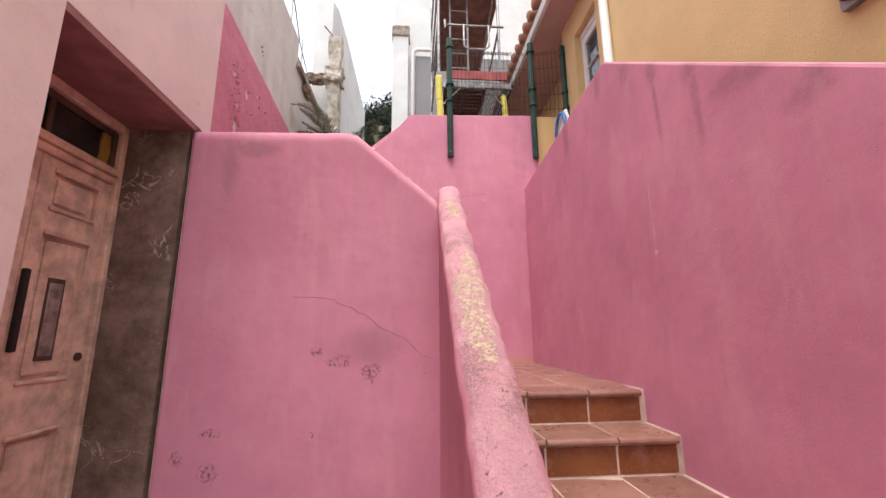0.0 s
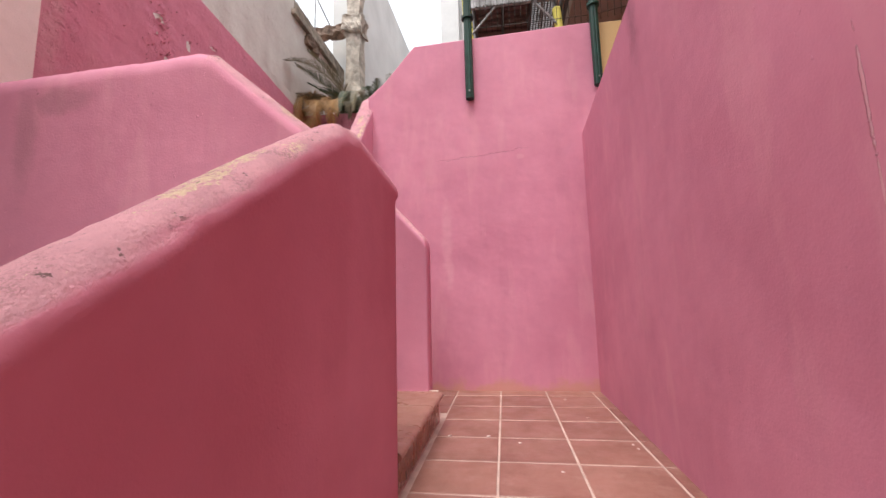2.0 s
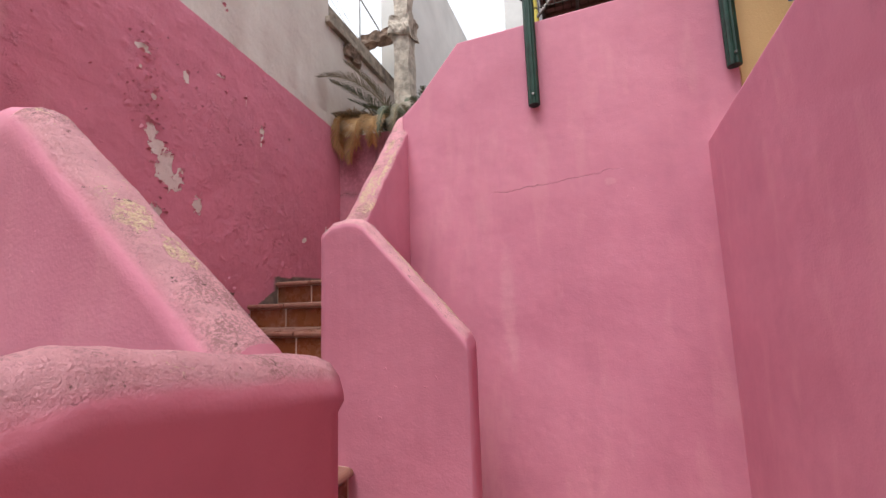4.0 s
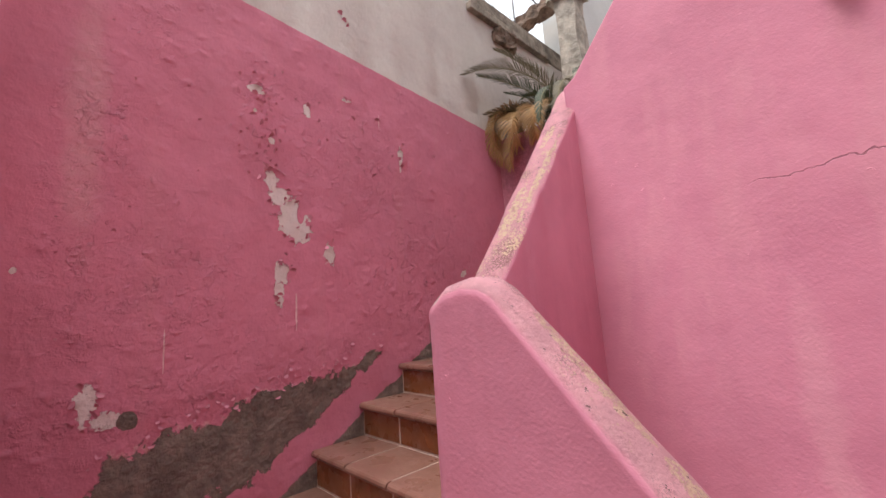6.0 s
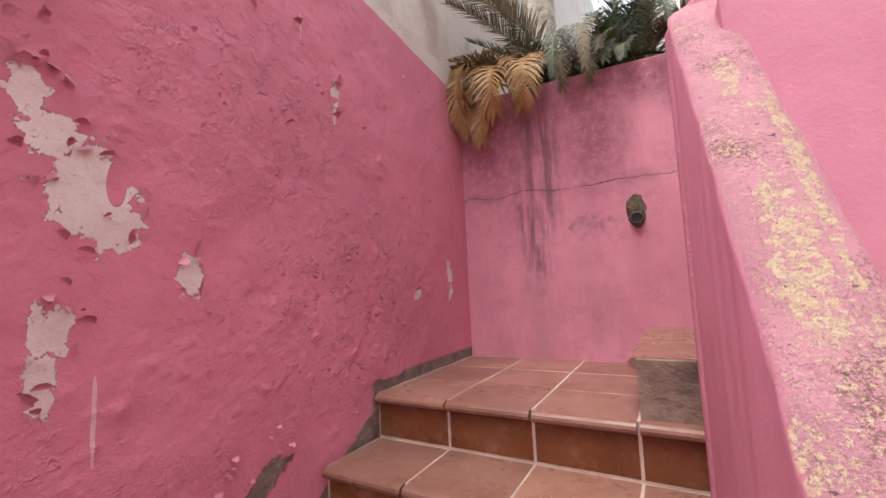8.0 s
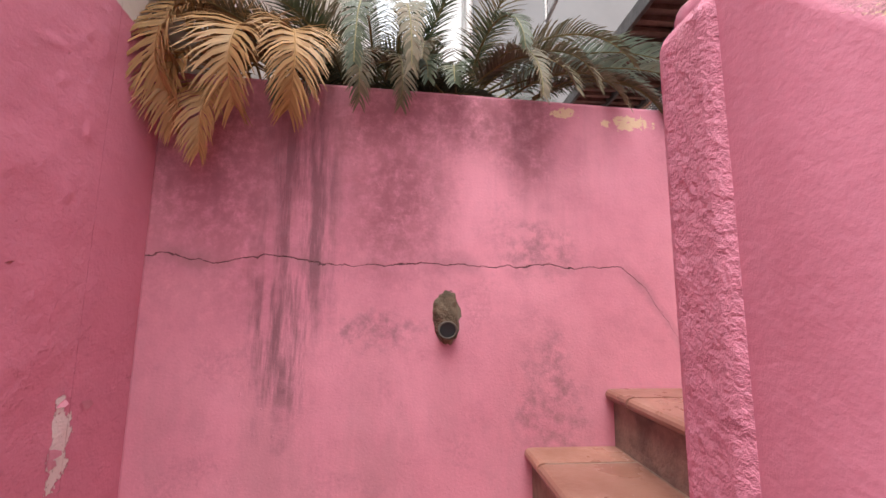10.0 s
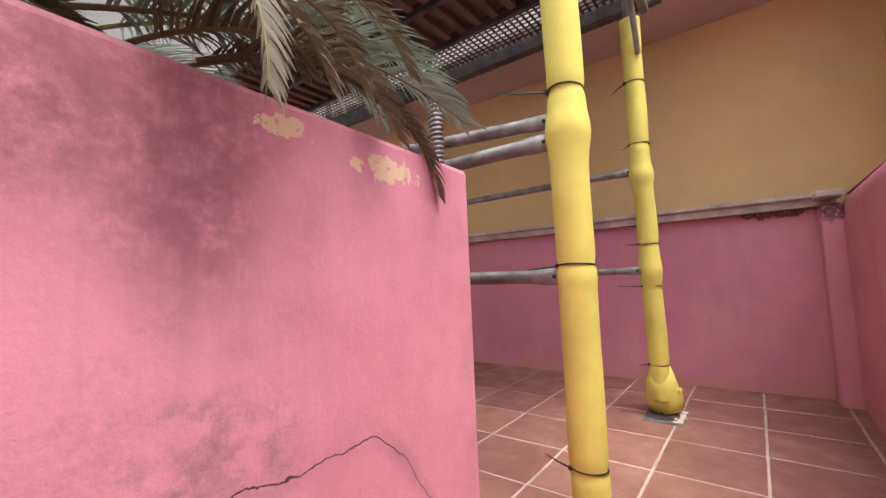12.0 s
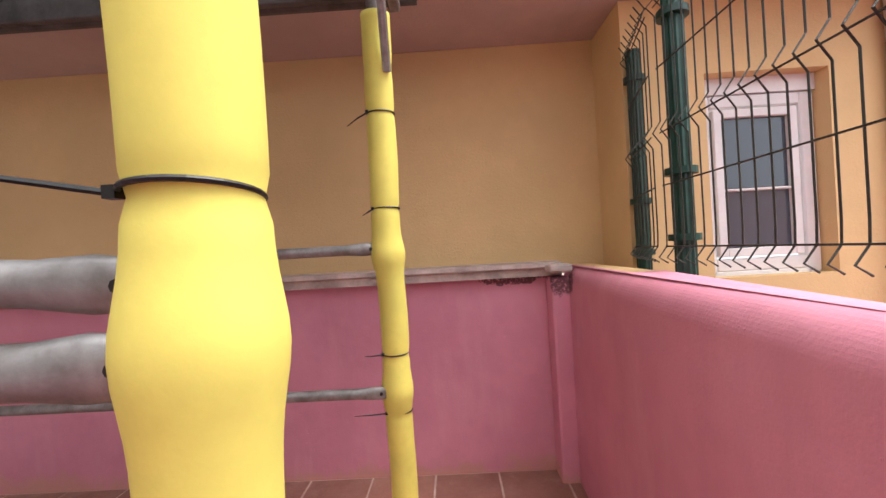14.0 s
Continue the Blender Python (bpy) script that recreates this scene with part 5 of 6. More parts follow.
palm("sago_palm", "low sago palm with long grey-green fronds hanging over the planter wall", (-0.55, 6.36, 4.32), [
    (0.02, -0.14, 0.10, 346, 30, 0.84, 76, 0.18, M_LEAF_GREY, 0.30), (0.00, -0.18, 0.06, 340, 16, 0.80, 52, 0.15, M_LEAF_GREY, 0.34), (0.06, -0.05, 0.10, 356, 34, 0.80, 76, 0.17, M_LEAF_GREY, 0.26),
    (-0.02, -0.16, 0.08, 286, 22, 0.66, 118, 0.10, F, 0.35), (-0.06, -0.16, 0.10, 280, 40, 0.66, 130, 0.10, G, 0.35), (0.22, -0.18, 0.06, 325, 18, 0.66, 104, 0.10, F, 0.4), (0.20, -0.14, 0.05, 334, 24, 0.62, 96, 0.10, G, 0.35), (0.10, -0.18, 0.04, 322, 24, 0.58, 100, 0.13, F, 0.3),
    (-0.02, -0.20, 0.06, 318, 34, 0.62, 118, 0.13, F, 0.3), (-0.08, -0.20, 0.04, 312, 30, 0.60, 110, 0.13, F, 0.3), (0.0, -0.2, 0.10, 325, 40, 0.70, 112, 0.12, F, 0.28),
    (-0.1, -0.15, 0.0, 255, 36, 0.46, 115, 0.12, G, 0.25), (-0.12, -0.15, 0.0, 225, 38, 0.50, 90, 0.12, F, 0.25), (-0.05, -0.1, 0.0, 200, 48, 0.60, 90, 0.13, G, 0.2), (-0.12, -0.15, 0.0, 190, 22, 0.50, 60, 0.12, G, 0.25),
    (0.0, 0.0, 0.0, 75, 60, 0.70, 60, 0.14, G, 0.15), (0.0, 0.0, 0.0, 120, 50, 0.65, 60, 0.14, G, 0.15), (0.0, 0.0, 0.0, 35, 46, 0.7, 70, 0.15, M_LEAF_GREY, 0.2),
    (-0.05, -0.05, 0.0, 290, 78, 0.90, 150, 0.14, F, 0.25), (0.0, 0.0, 0.0, 160, 36, 0.6, 70, 0.13, G, 0.2), (-0.2, -0.1, 0.0, 260, 60, 0.55, 140, 0.13, F, 0.3), (-0.3, -0.12, 0.0, 275, 50, 0.5, 140, 0.12, G, 0.3)], 300)


# ---------- terrace ----------
def foam(path, radius, z_lo, z_hi, bulges, seed, n=64):
    """A foam sleeve round a pole: soft bulges over the couplers, pinched where it is tied."""
    pts, rs = [], []
    for i in range(n + 1):
        z = z_lo + (z_hi - z_lo) * i / n
        x, y = path(z)
        r = radius * (1 + 0.03 * noise.noise(Vector((seed, 0, z * 5))))
        for zb, amt, wide in bulges:
            r += radius * amt * math.exp(-((z - zb) / wide) ** 2)
        x += 0.006 * noise.noise(Vector((seed + 5, 0, z * 3)))
        y += 0.006 * noise.noise(Vector((seed + 9, 0, z * 3)))
        pts.append((x, y, z))
        rs.append(r)
    return rod(pts, rs, 28)


def scaffold():
    t = thing("scaffold_tower", "grey steel scaffold tower padded with yellow foam on the terrace", "scaffold")
    p1 = lambda z: (0.535 - 0.038 * (z - Z4), 5.745 - 0.012 * (z - Z4))
    p2 = lambda z: (1.650 - 0.10 * (z - Z4) + 0.010 * math.sin((z - Z4) * 4.2), 5.748 - 0.008 * (z - Z4))
    tops = 9.0
    posts = [(p1, True), (p2, True), (lambda z: (0.47, 8.25), False), (lambda z: (1.56, 8.25), False)]
    for fn, _ in posts:
        a, b, c = fn(Z4 + 0.03), fn(5.4), fn(5.4)
        part("standard", rod([(*a, Z4 + 0.004), (*b, 5.4), (*c, tops)], 0.024, 12), M_STEEL, t, smooth=True)
        plate = bmesh.new()
        box(plate, a[0] - 0.085, a[0] + 0.085, a[1] - 0.075, a[1] + 0.075, Z4, Z4 + 0.008, bevel=0.002)
        part("base_plate", plate, M_STEEL_DK, t, "square steel base plate")
        if a[1] < 6:
            sheet = thing("packing_sheet", "torn crumpled grey packing sheet under a scaffold foot", "packing sheet", "sheets under the scaffold")
            part("sheet", lumpy(a[0] - 0.125, a[0] + 0.110, a[1] - 0.105, a[1] + 0.075, Z4 - 0.003, Z4 + 0.003, 9, 0.008, 15.0), M_SHEET, sheet)
            part("crumpled_strip", lumpy(a[0] - 0.10, a[0] + 0.09, a[1] - 0.10, a[1] - 0.055, Z4 + 0.002, Z4 + 0.010, 9, 0.010, 24.0), M_FLAKE_PALE, sheet, "pale crumpled strip")
    for fn, hi, bul, ties, rad, name in (
            (p1, 5.46, [(4.34, 0.20, 0.055), (3.92, 0.05, 0.03)], (5.05, 4.461, 3.950, 3.375), 0.0535, "first"),
            (p2, 5.17, [(4.40, 0.22, 0.045), (3.93, 0.16, 0.05), (5.0, -0.06, 0.03)], (4.86, 4.55, 4.06, 3.85, 3.46), 0.047, "second")):
        lo = Z4 + (0.05 if name == "first" else 0.075)
        s = part("foam_sleeve", foam(fn, rad, lo, hi, bul + [(z, -0.10, 0.010) for z in ties], 3.0 if name == "first" else 8.0, 110), M_FOAM, t, "yellow foam padding tied with cable ties", True)
        for k, z in enumerate(ties):
            x, y = fn(z)
            r = rad * 0.945 + sum(rad * a * math.exp(-((z - zb) / w) ** 2) for zb, a, w in bul)
            first = name == "first"
            tilt = 0.005 if first else 0.002 * (1 if k % 2 else -1)
            ring = [(x + r * math.cos(a), y + r * math.sin(a), z - tilt * math.cos(a)) for a in [2 * math.pi * q / 28 for q in range(29)]]
            tie = rod(ring, 0.0026, 6)
            tx, ty = x - r * 0.55, y + r * 0.84
            box(tie, tx - 0.006, tx + 0.004, ty - 0.003, ty + 0.007, z - 0.004, z + 0.006)
            ln, dz = ((0.13, 0.01), (0.17, 0.035), (0.09, -0.008), (0.07, 0.03))[k] if first else ((0.065, -0.045), (0.035, -0.02), (0.06, 0.0), (0.11, 0.004), (0.05, -0.01))[k]
            tube(tie, [(tx, ty, z), (tx - ln * 0.12, ty + ln * 0.5, z + dz * 0.45), (tx - ln * 0.2, ty + ln, z + dz)], [0.003, 0.0024, 0.0014], 5)
            part("cable_tie", tie, M_TIE, s, "black cable tie with a loose tail")
    # a padded foot on the second pole
    x, y = p2(Z4 + 0.12)
    foot = rod([(x + 0.06, y - 0.01, Z4 + 0.03), (x + 0.045, y, Z4 + 0.09), (x + 0.015, y, Z4 + 0.16), (x + 0.004, y, Z4 + 0.24)], [0.080, 0.084, 0.070, 0.048], 24)
    fo = part("foam_foot", foot, M_FOAM, t, "bulging foam foot", True)
    part("bolt", rod([(x + 0.02, y - 0.065, Z4 + 0.13), (x + 0.01, y - 0.085, Z4 + 0.135)], 0.010, 10), M_FOAM, fo)
    # ledgers and braces run north, their ends flattened
    runs = [((0.49, 5.78, 4.325), (0.47, 8.25, 4.325), 0.024), ((0.50, 5.78, 4.39), (0.47, 8.25, 4.55), 0.021), ((0.51, 5.78, 3.92), (0.47, 8.25, 3.95), 0.022),
            ((1.50, 5.77, 4.42), (1.56, 8.25, 4.42), 0.018), ((1.54, 5.77, 3.93), (1.56, 8.25, 3.93), 0.018)]
    for a, b, r in runs:
        a, b = Vector(a), Vector(b)
        d = (b - a).normalized()
        br = rod([a, a + d * 0.05, a + d * 0.10, b], [r * 1.1, r * 1.25, r, r], 12)
        for v in br.verts:
            k = (v.co - a).dot(d)
            if k < 0.06:
                v.co.x = a.x + (v.co.x - a.x) * 0.35
        bar = part("brace", br, M_STEEL, t, smooth=True)
        # a solid black peg gives the shade of an open bolt hole
        part("bolt_hole_shade", rod([a + d * 0.022 + Vector((-0.012, 0, 0)), a + d * 0.022 + Vector((0.012, 0, 0))], 0.006, 8), M_TIE, bar)
    # threaded jack standing on the corner of the planter wall
    base = Vector((0.25, 6.03, 4.218))
    core = rod([base, base + Vector((0, 0, 0.30))], 0.014, 12)
    tube(core, [base + Vector((0.018 * math.cos(q * 0.5), 0.018 * math.sin(q * 0.5), 0.02 + 0.0011 * q)) for q in range(245)], 0.0045, 6)
    part("screw_jack", core, M_STEEL, t, "threaded steel screw jack", True)
    # deck
    for x0, x1 in ((0.55, 0.86), (0.88, 1.18)):
        bm = bmesh.new()
        box(bm, x0, x1, 5.72, 8.25, 5.33, 5.37)
        for q in range(24):
            box(bm, x0 + 0.012, x1 - 0.012, 5.78 + 0.103 * q, 5.82 + 0.103 * q, 5.295, 5.329)
        part("deck_board", bm, M_BOARD, t, "brown ribbed underside of the deck")
    for x in (0.54, 0.87, 1.19, 1.545):
        part("deck_rail", boxed(x - 0.014, x + 0.014, 5.70, 8.27, 5.27, 5.375, bevel=0.004), M_STEEL_DK, t)
    per = bmesh.new()
    nx, ny = 9, 66
    w, l = 0.325 / nx, 2.5 / ny
    for i in range(nx):
        for j in range(ny):
            cx, cy = 1.212 + w * (i + 0.5), 5.74 + l * (j + 0.5)
            hx, hy = w * (0.30), l * (0.30)
            o = [per.verts.new((cx + sx * w / 2, cy + sy * l / 2, 5.345)) for sx, sy in ((-1, -1), (1, -1), (1, 1), (-1, 1))]
            q = [per.verts.new((cx + sx * hx, cy + sy * hy, 5.345)) for sx, sy in ((-1, -1), (1, -1), (1, 1), (-1, 1))]
            for k in range(4):
                per.faces.new((o[k], o[(k + 1) % 4], q[(k + 1) % 4], q[k]))
    part("perforated_deck", per, M_STEEL_DK, t, "perforated dark steel deck")
    part("outer_tube", rod([(1.60, 5.6, 5.30), (1.60, 8.3, 5.30)], 0.024, 12), M_STEEL_DK, t)
    part("end_beam", boxed(0.50, 1.60, 5.66, 5.70, 5.25, 5.36, bevel=0.006), M_STEEL, t)
    part("toe_board", boxed(0.56, 1.52, 5.63, 5.655, 5.38, 5.53, bevel=0.005), M_TOE, t, "faded red toe board")
    lat = bmesh.new()
    for q in range(24):
        box(lat, 0.56 + 0.04 * q, 0.575 + 0.04 * q, 5.64, 5.658, 5.26, 5.36)
    part("end_lattice", lat, M_STEEL, t)
    for (x, z), (x2, z2) in (((0.50, 4.95), (0.78, 5.25)), ((1.45, 4.98), (1.22, 5.25))):
        part("knee_brace", rod([(x, 5.70, z), (x2, 5.68, z2)], 0.014, 8), M_STEEL, t)
    # upper lift: guard rail, ladder and frames
    gr = rod([(0.55, 5.66, 6.45), (0.55, 5.66, 6.30), (0.60, 5.66, 6.36), (1.50, 5.66, 6.36)], 0.018, 8)
    tube(gr, [(0.85, 5.64, 6.36), (0.85, 5.64, 5.98), (0.92, 5.64, 5.92), (1.18, 5.64, 5.92), (1.25, 5.64, 5.98), (1.25, 5.64, 6.36)], 0.016, 8)
    part("guard_rail", gr, M_STEEL, t, "bent tubular guard rail", True)
    ladder = bmesh.new()
    for x in (0.68, 0.98):
        tube(ladder, [(x, 6.1, 5.40), (x, 6.1, 8.8)], 0.016, 8)
    for q in range(12):
        tube(ladder, [(0.68, 6.1, 5.62 + 0.28 * q), (0.98, 6.1, 5.62 + 0.28 * q)], 0.012, 8)
    part("ladder", ladder, M_STEEL, t, "steel access ladder")
    for z in (6.36, 7.35, 8.4):
        part("frame_bar", rod([(*p2(5.4), z), (1.56, 8.25, z)], 0.02, 8), M_STEEL, t)
        part("frame_bar", rod([(*p1(5.4), z), (0.47, 8.25, z)], 0.02, 8), M_STEEL, t)
    part("frame_brace", rod([(*p2(5.4), 5.5), (1.56, 8.25, 7.3)], 0.018, 8), M_STEEL, t)
    part("upper_deck", boxed(0.50, 1.56, 5.75, 8.25, 7.36, 7.42), M_BOARD, t)


scaffold()


def green_fence():
    f = thing("wire_fence", "dark green welded wire fence on ribbed posts above the pink wall", "fence")
    spots = [(0.52, 4.722, 3.66, 5.34, 0.037), (1.60, 4.712, 3.67, 5.31, 0.036), (2.02, 4.66, 3.70, 5.25, 0.032)]
    for x, y, z0, z1, r in spots:
        bm = bmesh.new()
        seg = 24
        rows = []
        for z in (z0, z1):
            rows.append([bm.verts.new((x + (r if k % 2 else r * 0.9) * math.cos(2 * math.pi * k / seg), y + (r if k % 2 else r * 0.9) * math.sin(2 * math.pi * k / seg), z)) for k in range(seg)])
        for k in range(seg):
            bm.faces.new((rows[0][k], rows[0][(k + 1) % seg], rows[1][(k + 1) % seg], rows[1][k]))
        bm.faces.new(rows[0])
        bm.faces.new(rows[1])
        p = part("post", bm, M_GREEN, f, "ribbed dark green post")
        for z in (z1 - 0.13, z1 - 0.68, z1 - 0.91):
            if z > 4.3:
                part("collar", rod([(x, y, z - 0.012), (x, y, z + 0.012)], [r * 1.45, r * 1.45], 20), M_GREEN, p)
        part("bracket_bolt", rod([(x, y - r - 0.006, z0 + 0.06), (x, y - r + 0.004, z0 + 0.06)], 0.008, 8), M_STEEL, p)
    for (ax, ay), (bx, by) in (((0.53, 4.79), (1.57, 4.79)), ((1.63, 4.79), (2.00, 4.70))):
        L = math.hypot(bx - ax, by - ay)
        n = int(L / 0.052)
        pts = [(0, 0, 4.315), (0, 0.03, 4.335), (0, 0.002, 4.372), (0, 0, 4.42), (0, 0, 4.72), (0, 0.028, 4.76), (0, 0, 4.80), (0, 0, 5.16), (0, 0.028, 5.19), (0, 0, 5.22), (0, 0.03, 5.26)]
        wire = finish("upright_wire", tube(bmesh.new(), pts, 0.0026, 5), M_WIRE)
        for i in range(n + 1):
            o = new("upright_wire", wire)
            o.parent = f
            o.location = (ax + (bx - ax) * i / n, ay + (by - ay) * i / n, 0)
        for z in (4.372, 4.58, 4.76, 4.98, 5.19, 5.22):
            part("cross_wire", rod([(ax, ay + 0.004, z), (bx, by + 0.004, z)], 0.0026, 5), M_WIRE, f)


green_fence()


def pier_bead():
    """A coarse strip of stucco left standing on the face of the pier."""
    bm = bmesh.new()
    nz, nx = 210, 16
    rows = []
    for k in range(nz + 1):
        z = Z4 - 0.03 + (4.272 - Z4 + 0.03) * k / nz
        row = []
        for q in range(nx + 1):
            u = q / nx
            p = Vector((0.238 + 0.094 * u + 0.004 * noise.noise(Vector((0.4 * q, 0, z * 14))), 0, z))
            out = 0.0 if q in (0, nx) else 0.013 + 0.004 * noise.noise(p * 22) + 0.008 * noise.noise(p * 75 + Vector((3, 0, 0))) + 0.006 * noise.noise(p * 130 + Vector((0, 0, 5)))
            row.append(bm.verts.new((p.x, 5.0 + 0.105 * (p.x + 0.535) - 0.006 + out + (0.004 if 0 < q < nx else 0), z)))
        rows.append(row)
    for a, b in zip(rows, rows[1:]):
        for k in range(nx):
            bm.faces.new((a[k], a[k + 1], b[k + 1], b[k]))
    part("stucco_strip", bm, M_ROUGH, bpy.data.objects["wall_pier"], "coarse raised strip of stucco", True)


pier_bead()


# ---------- curled paint on the house wall ----------
def flakes():
    rng = random.Random(11)
    wall = bpy.data.objects["wall_west"]
    spots = [(3.88, 3.60), (3.98, 3.50), (4.03, 3.44), (4.10, 3.36), (4.09, 3.25), (3.90, 3.35), (3.96, 3.14), (4.00, 3.05), (3.93, 2.92), (4.25, 3.23), (4.20, 3.11),
             (4.82, 3.97), (4.83, 3.85), (5.42, 3.10), (5.76, 3.20), (3.86, 4.01), (3.88, 3.95), (4.18, 3.97), (4.41, 4.06), (3.93, 3.78), (3.91, 3.72), (3.15, 2.58), (3.2, 2.47),
             (3.82, 4.09), (3.80, 4.03), (3.83, 3.97), (3.79, 3.90), (3.84, 3.86), (3.89, 3.80), (3.86, 3.70), (3.85, 3.62), (4.10, 4.05), (4.36, 4.18), (5.35, 3.08), (3.25, 2.47), (3.21, 2.50), (3.86, 3.88), (3.90, 3.82), (4.22, 3.86), (4.56, 3.70), (4.60, 4.1), (5.1, 3.95), (5.3, 3.5), (4.34, 4.79), (4.37, 4.75), (4.40, 4.72), (3.6, 2.46), (3.8, 2.45), (4.1, 2.47), (4.3, 2.50)]
    flat = [(y, z, rng.uniform(-1.2, 1.2), rng.uniform(0.008, 0.024), rng.uniform(0.008, 0.022), rng.uniform(0.3, 0.9)) for y, z in spots]
    # lifted paint round the bare patches, its free edge towards the patch
    for cy, cz, ry, rz, count in ((3.90, 3.52, 0.085, 0.10, 12), (4.02, 3.33, 0.095, 0.12, 13), (3.94, 2.99, 0.048, 0.12, 11), (4.224, 3.15, 0.036, 0.065, 7), (4.795, 3.88, 0.024, 0.075, 6),
                                  (5.70, 3.12, 0.032, 0.12, 7), (3.82, 4.06, 0.045, 0.04, 6), (3.20, 2.48, 0.08, 0.07, 8), (4.37, 4.175, 0.04, 0.02, 4)):
        for k in range(count // 2 + 1):
            a = rng.uniform(0, 2 * math.pi)
            flat.append((cy + ry * math.cos(a) * 1.05, cz + rz * math.sin(a) * 1.05, a + math.pi / 2, rng.uniform(0.008, 0.020), rng.uniform(0.008, 0.018), rng.uniform(0.5, 1.1)))
    # small chips along the column of blisters and the torn lower edge
    for k in range(46):
        flat.append((rng.gauss(3.85, 0.07), rng.uniform(3.55, 4.25), rng.uniform(-1.6, 1.6), rng.uniform(0.004, 0.012), rng.uniform(0.005, 0.012), rng.uniform(0.3, 0.9)))
    for k in range(40):
        y = rng.uniform(3.1, 4.6)
        flat.append((y, 2.30 + 0.225 * (y - 3.26) + rng.gauss(0.03, 0.03), rng.uniform(2.2, 4.0), rng.uniform(0.006, 0.018), rng.uniform(0.006, 0.014), rng.uniform(0.3, 0.8)))
    for k in range(60):
        flat.append((rng.uniform(2.95, 5.6), rng.uniform(2.6, 4.2), rng.uniform(-3, 3), rng.uniform(0.004, 0.011), rng.uniform(0.004, 0.010), rng.uniform(0.2, 0.7)))
    for y, z, ang, w, h, curl in flat:
        bm = bmesh.new()
        n = 5
        rows = []
        for i in range(n + 1):
            u = i / n
            row = []
            for v in (-1, -0.3, 0.4, 1):
                a, b = u * h, v * w * (1 - 0.6 * u * u) * rng.uniform(0.75, 1.1)
                yy, zz = b * math.cos(ang) - a * math.sin(ang), b * math.sin(ang) + a * math.cos(ang)
                row.append(bm.verts.new((XL + 0.003 + 0.020 * curl * u * u, y + yy, z + zz)))
            rows.append(row)
        for a, b in zip(rows, rows[1:]):
            for k in range(3):
                bm.faces.new((a[k], a[k + 1], b[k + 1], b[k]))
        part("paint_flake", bm, M_FLAKE, wall)


flakes()


def plaster_crumbs():
    rng = random.Random(21)
    for x, y in ((0.628, 3.632), (0.786, 3.539), (0.423, 3.627), (1.138, 4.471), (1.337, 3.502), (1.206, 4.017), (1.33, 3.56), (0.95, 3.2)):
        b = lumpy(-0.010, 0.010, -0.006, 0.006, 0.0, 0.007, 2, 0.003, 90.0)
        me = finish("plaster_crumb", b, M_FLAKE_PALE)
        o = tagged(new("plaster_crumb", me), "pale crumb of fallen plaster on the tiles", "plaster crumb", "crumbs on the landing")
        o.matrix_basis = pose(x, y, Z1 - 0.0015, 0, 0, rng.uniform(0, 180)) @ Matrix.Scale(rng.uniform(0.6, 1.2), 4)


plaster_crumbs()


# ---------- tiles, laid one by one ----------
TILE_CACHE = {}
JOINT = 0.0095


def tile_mesh(w, d, h, material, nose=""):
    key = (round(w, 3), round(d, 3), round(h, 3), material.name, nose)
    if key in TILE_CACHE:
        return TILE_CACHE[key]
    bm = bmesh.new()
    if not nose:
        b = 0.0026
        lo = [bm.verts.new((sx * w / 2, sy * d / 2, -h)) for sx, sy in ((-1, -1), (1, -1), (1, 1), (-1, 1))]
        mi = [bm.verts.new((sx * w / 2, sy * d / 2, -b)) for sx, sy in ((-1, -1), (1, -1), (1, 1), (-1, 1))]
        hi = [bm.verts.new((sx * (w / 2 - b), sy * (d / 2 - b), 0)) for sx, sy in ((-1, -1), (1, -1), (1, 1), (-1, 1))]
        for a, c in ((lo, mi), (mi, hi)):
            for k in range(4):
                bm.faces.new((a[k], a[(k + 1) % 4], c[(k + 1) % 4], c[k]))
        bm.faces.new(hi)
    else:
        # bull-nosed front edge towards -y, tread from y = 0 inwards
        prof = [(d, -h), (d, 0.0), (0.012, 0.0)] + [(0.010 - 0.022 * math.sin(a), -0.019 + 0.019 * math.cos(a)) for a in [math.pi * k / 6 for k in range(1, 7)]] + [(0.012, -0.038), (0.03, -h)]
        n = len(prof)
        a = [bm.verts.new((-w / 2, y, z)) for y, z in prof]
        c = [bm.verts.new((w / 2, y, z)) for y, z in prof]
        for k in range(n):
            bm.faces.new((a[k], a[(k + 1) % n], c[(k + 1) % n], c[k]))
        bm.faces.new(a)
        bm.faces.new(c[::-1])
    me = finish("tile", bm, material)
    TILE_CACHE[key] = me
    return me


def lay(parent, name, me, x, y, z, turn=0.0, tilt=0.0):
    o = new(name, me)
    o.parent = parent
    jig = random.uniform(-1, 1)
    o.matrix_basis = pose(x, y, z + 0.0008 * jig, tilt + 0.15 * jig, 0.12 * random.uniform(-1, 1), turn + 0.12 * random.uniform(-1, 1))
    return o


def cells(cuts):
    return [((a + b) / 2, b - a - JOINT) for a, b in zip(cuts, cuts[1:]) if b - a > 0.03]


def tile_floor(parent, xs, ys, z):
    for x, w in cells(xs):
        for y, d in cells(ys):
            lay(parent, "floor_tile", tile_mesh(w, d, 0.02, M_TILE), x, y, z)


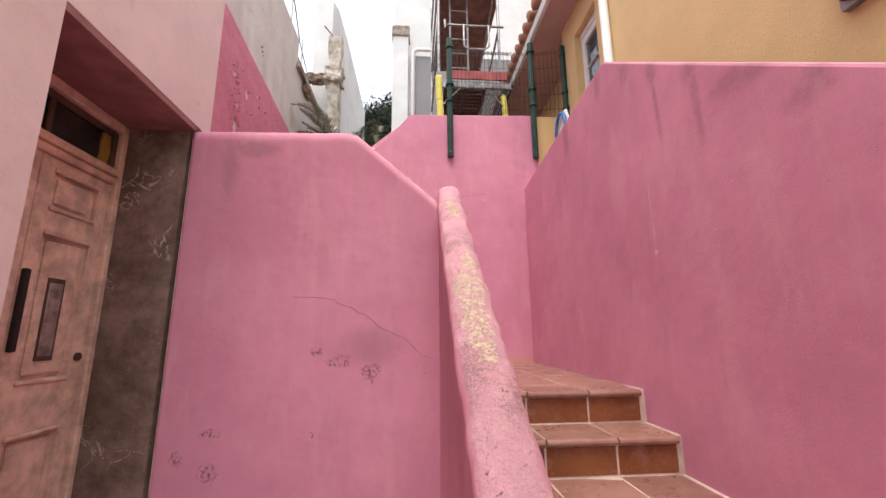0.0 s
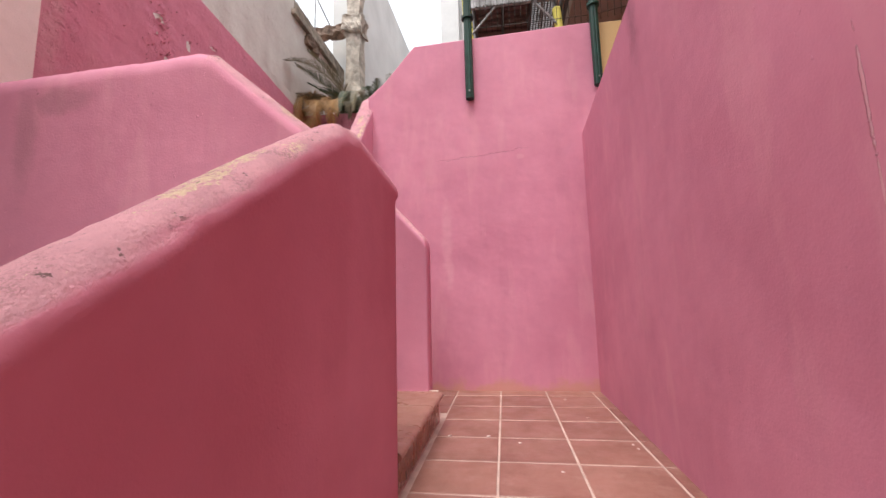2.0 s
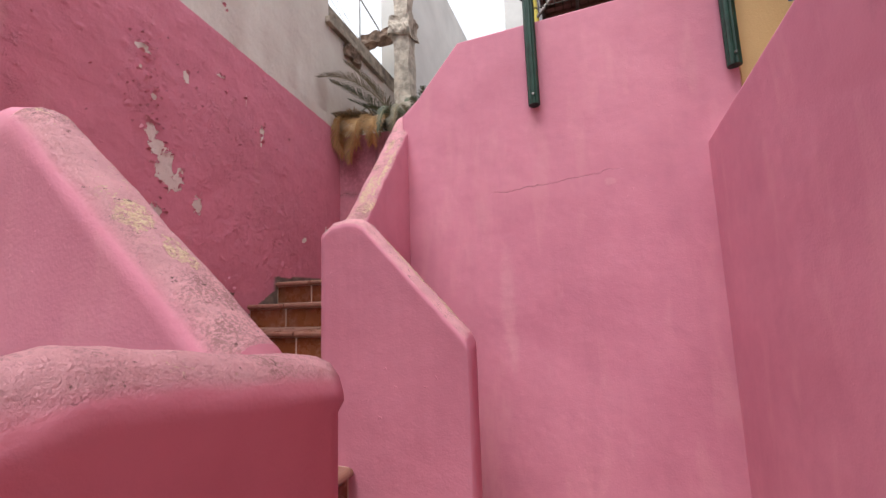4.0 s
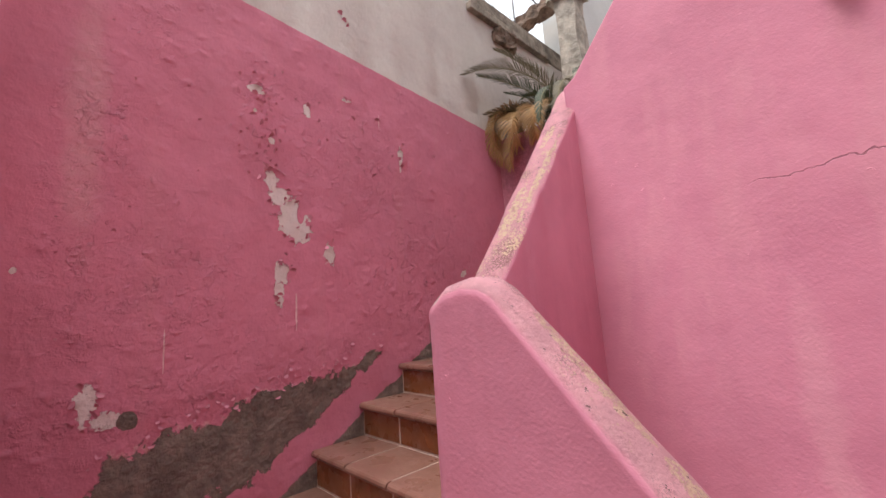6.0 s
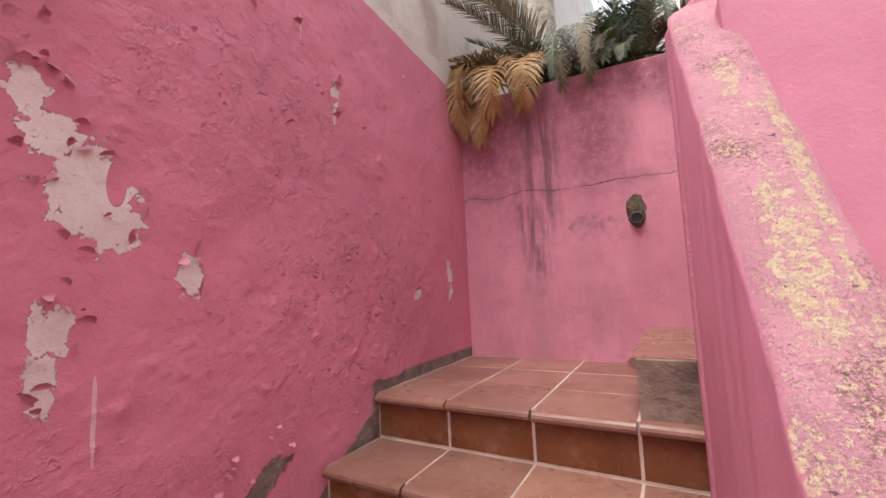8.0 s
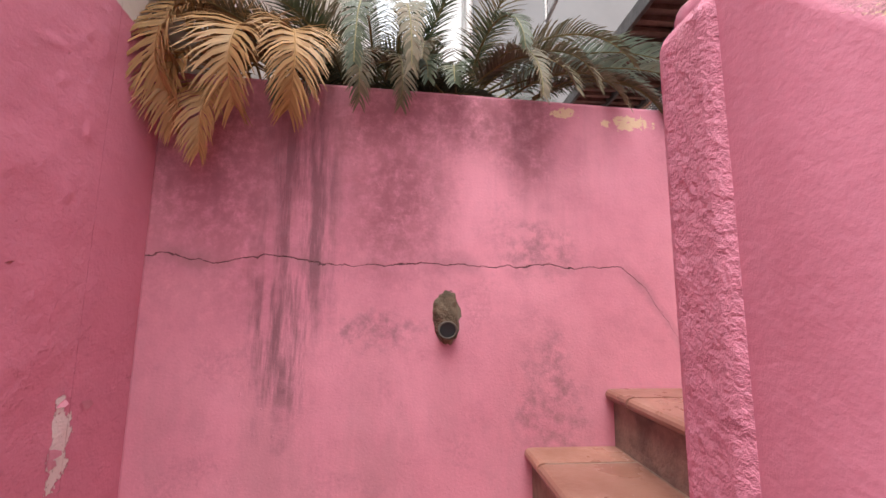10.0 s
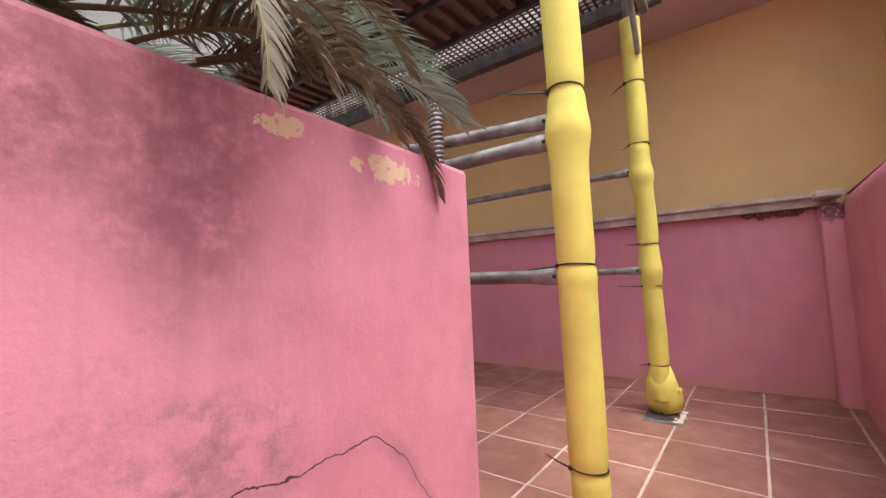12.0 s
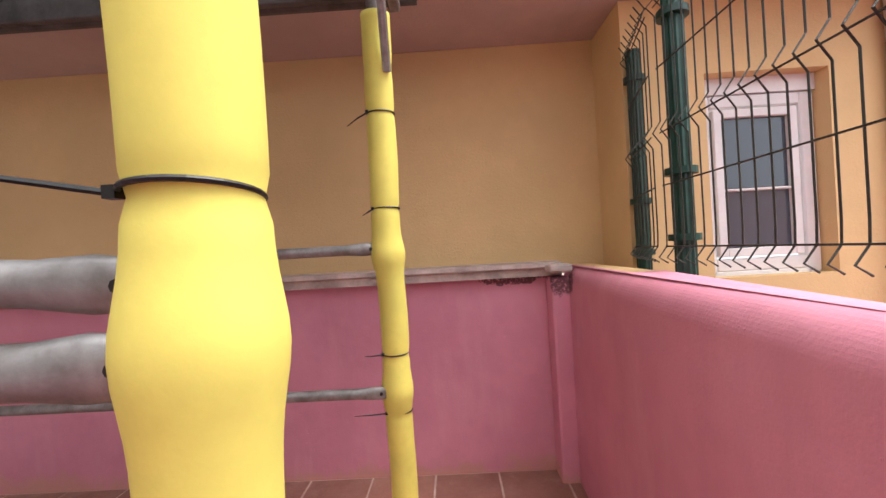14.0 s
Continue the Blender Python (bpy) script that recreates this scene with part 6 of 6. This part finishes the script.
def tile_step(parent, cuts, front, depth, z, axis, riser=True, rise=RISE):
    """A row of bull-nosed treads with the riser tiles under them. axis: the way the step climbs."""
    turn = {"y": 0.0, "-x": 90.0, "x": -90.0}[axis]
    for c, w in cells(cuts):
        x, y = {"y": (c, front), "-x": (front, c), "x": (front, c)}[axis]
        lay(parent, "tread_tile", tile_mesh(w, depth + 0.014, 0.02, M_NOSE, "nose"), x, y, z, turn)
        if riser:
            h = rise - 0.038 - 0.012
            zc = z - 0.038 - 0.004 - h / 2
            s = 0.020
            dx, dy = {"y": (0, s), "-x": (-s, 0), "x": (s, 0)}[axis]
            o = new("riser_tile", tile_mesh(w, h, 0.012, M_RISER))
            o.parent = parent
            o.matrix_basis = pose(x + dx, y + dy, zc, 0, 0, turn) @ pose(0, 0, 0, 90, 0, 0)


def all_tiles():
    get = bpy.data.objects
    xa = [0.345, 0.708, 1.072, XR + 0.004]
    xf = [0.345, 0.685, 1.03, 1.375, XR + 0.062]
    a = get["stair_flight_1"]
    for i in range(6):
        y = 2.435 - 0.31 * (5 - i)
        tile_step(a, xa, y, 0.31 if i < 5 else 0.205, Z0 + (i + 1) * RISE, "y")
    tile_floor(a, xf, [2.64 + 0.325 * k for k in range(7)] + [YN + 0.002], Z1)
    tile_floor(a, [-0.36, 0.010, 0.345], [4.08, 4.264, 4.589, YN + 0.002], Z1)
    b = get["stair_flight_2"]
    yb = [2.845, 3.175, 3.51, 3.85]
    tile_step(b, yb, 0.345, 0.31, Z1 + RISE, "-x")
    tile_step(b, yb, 0.032, 0.31, Z1 + 2 * RISE, "-x")
    tile_step(b, yb, -0.278, 0.31, Z2, "-x")
    tile_floor(b, [-1.715, -1.59, -1.255, -0.92, -0.588], [2.845, 3.175, 3.51, 3.82], Z2)
    c = get["stair_flight_3"]
    xc = [XL + 0.002, -1.375, -1.04, -0.705, -0.495]
    for i in range(5):
        tile_step(c, xc, 3.80 + 0.297 * i, 0.297 if i < 4 else 0.31, Z2 + (i + 1) * RISE, "y")
    tile_floor(c, [XL + 0.002, -1.375, -1.04, -0.71], [5.298, 5.63, YP - 0.002], Z3)
    d = get["stair_flight_4"]
    yd = [5.055, 5.47, 5.80, YP - 0.002]
    tile_step(d, yd, -0.715, 0.27, Z3 + RISE, "x")
    tile_step(d, yd, -0.445, 0.28, Z3 + 2 * RISE, "x")
    tile_step(d, yd, -0.162, 0.31, Z4, "x")
    tt = get["terrace_slab"]
    xs = [0.148, 0.330, 0.665, 1.0, 1.335, 1.67, 2.005, 2.335]
    ys = [4.947, 5.01, 5.345, 5.68, 6.015] + [6.015 + 0.335 * k for k in range(1, 9)]
    for x, w in cells(xs):
        for y, dd in cells(ys):
            if x < 0.3 and 5.7 < y < 5.95:
                lay(tt, "floor_tile", tile_mesh(w, 0.25, 0.02, M_TILE), x, 5.813, Z4)
            if x < 0.3 and (y > YP - 0.15 or y < 5.14):
                continue
            if x < 0.42 and y < 5.14:
                continue
            lay(tt, "floor_tile", tile_mesh(w, dd, 0.02, M_TILE), x, y, Z4)


all_tiles()
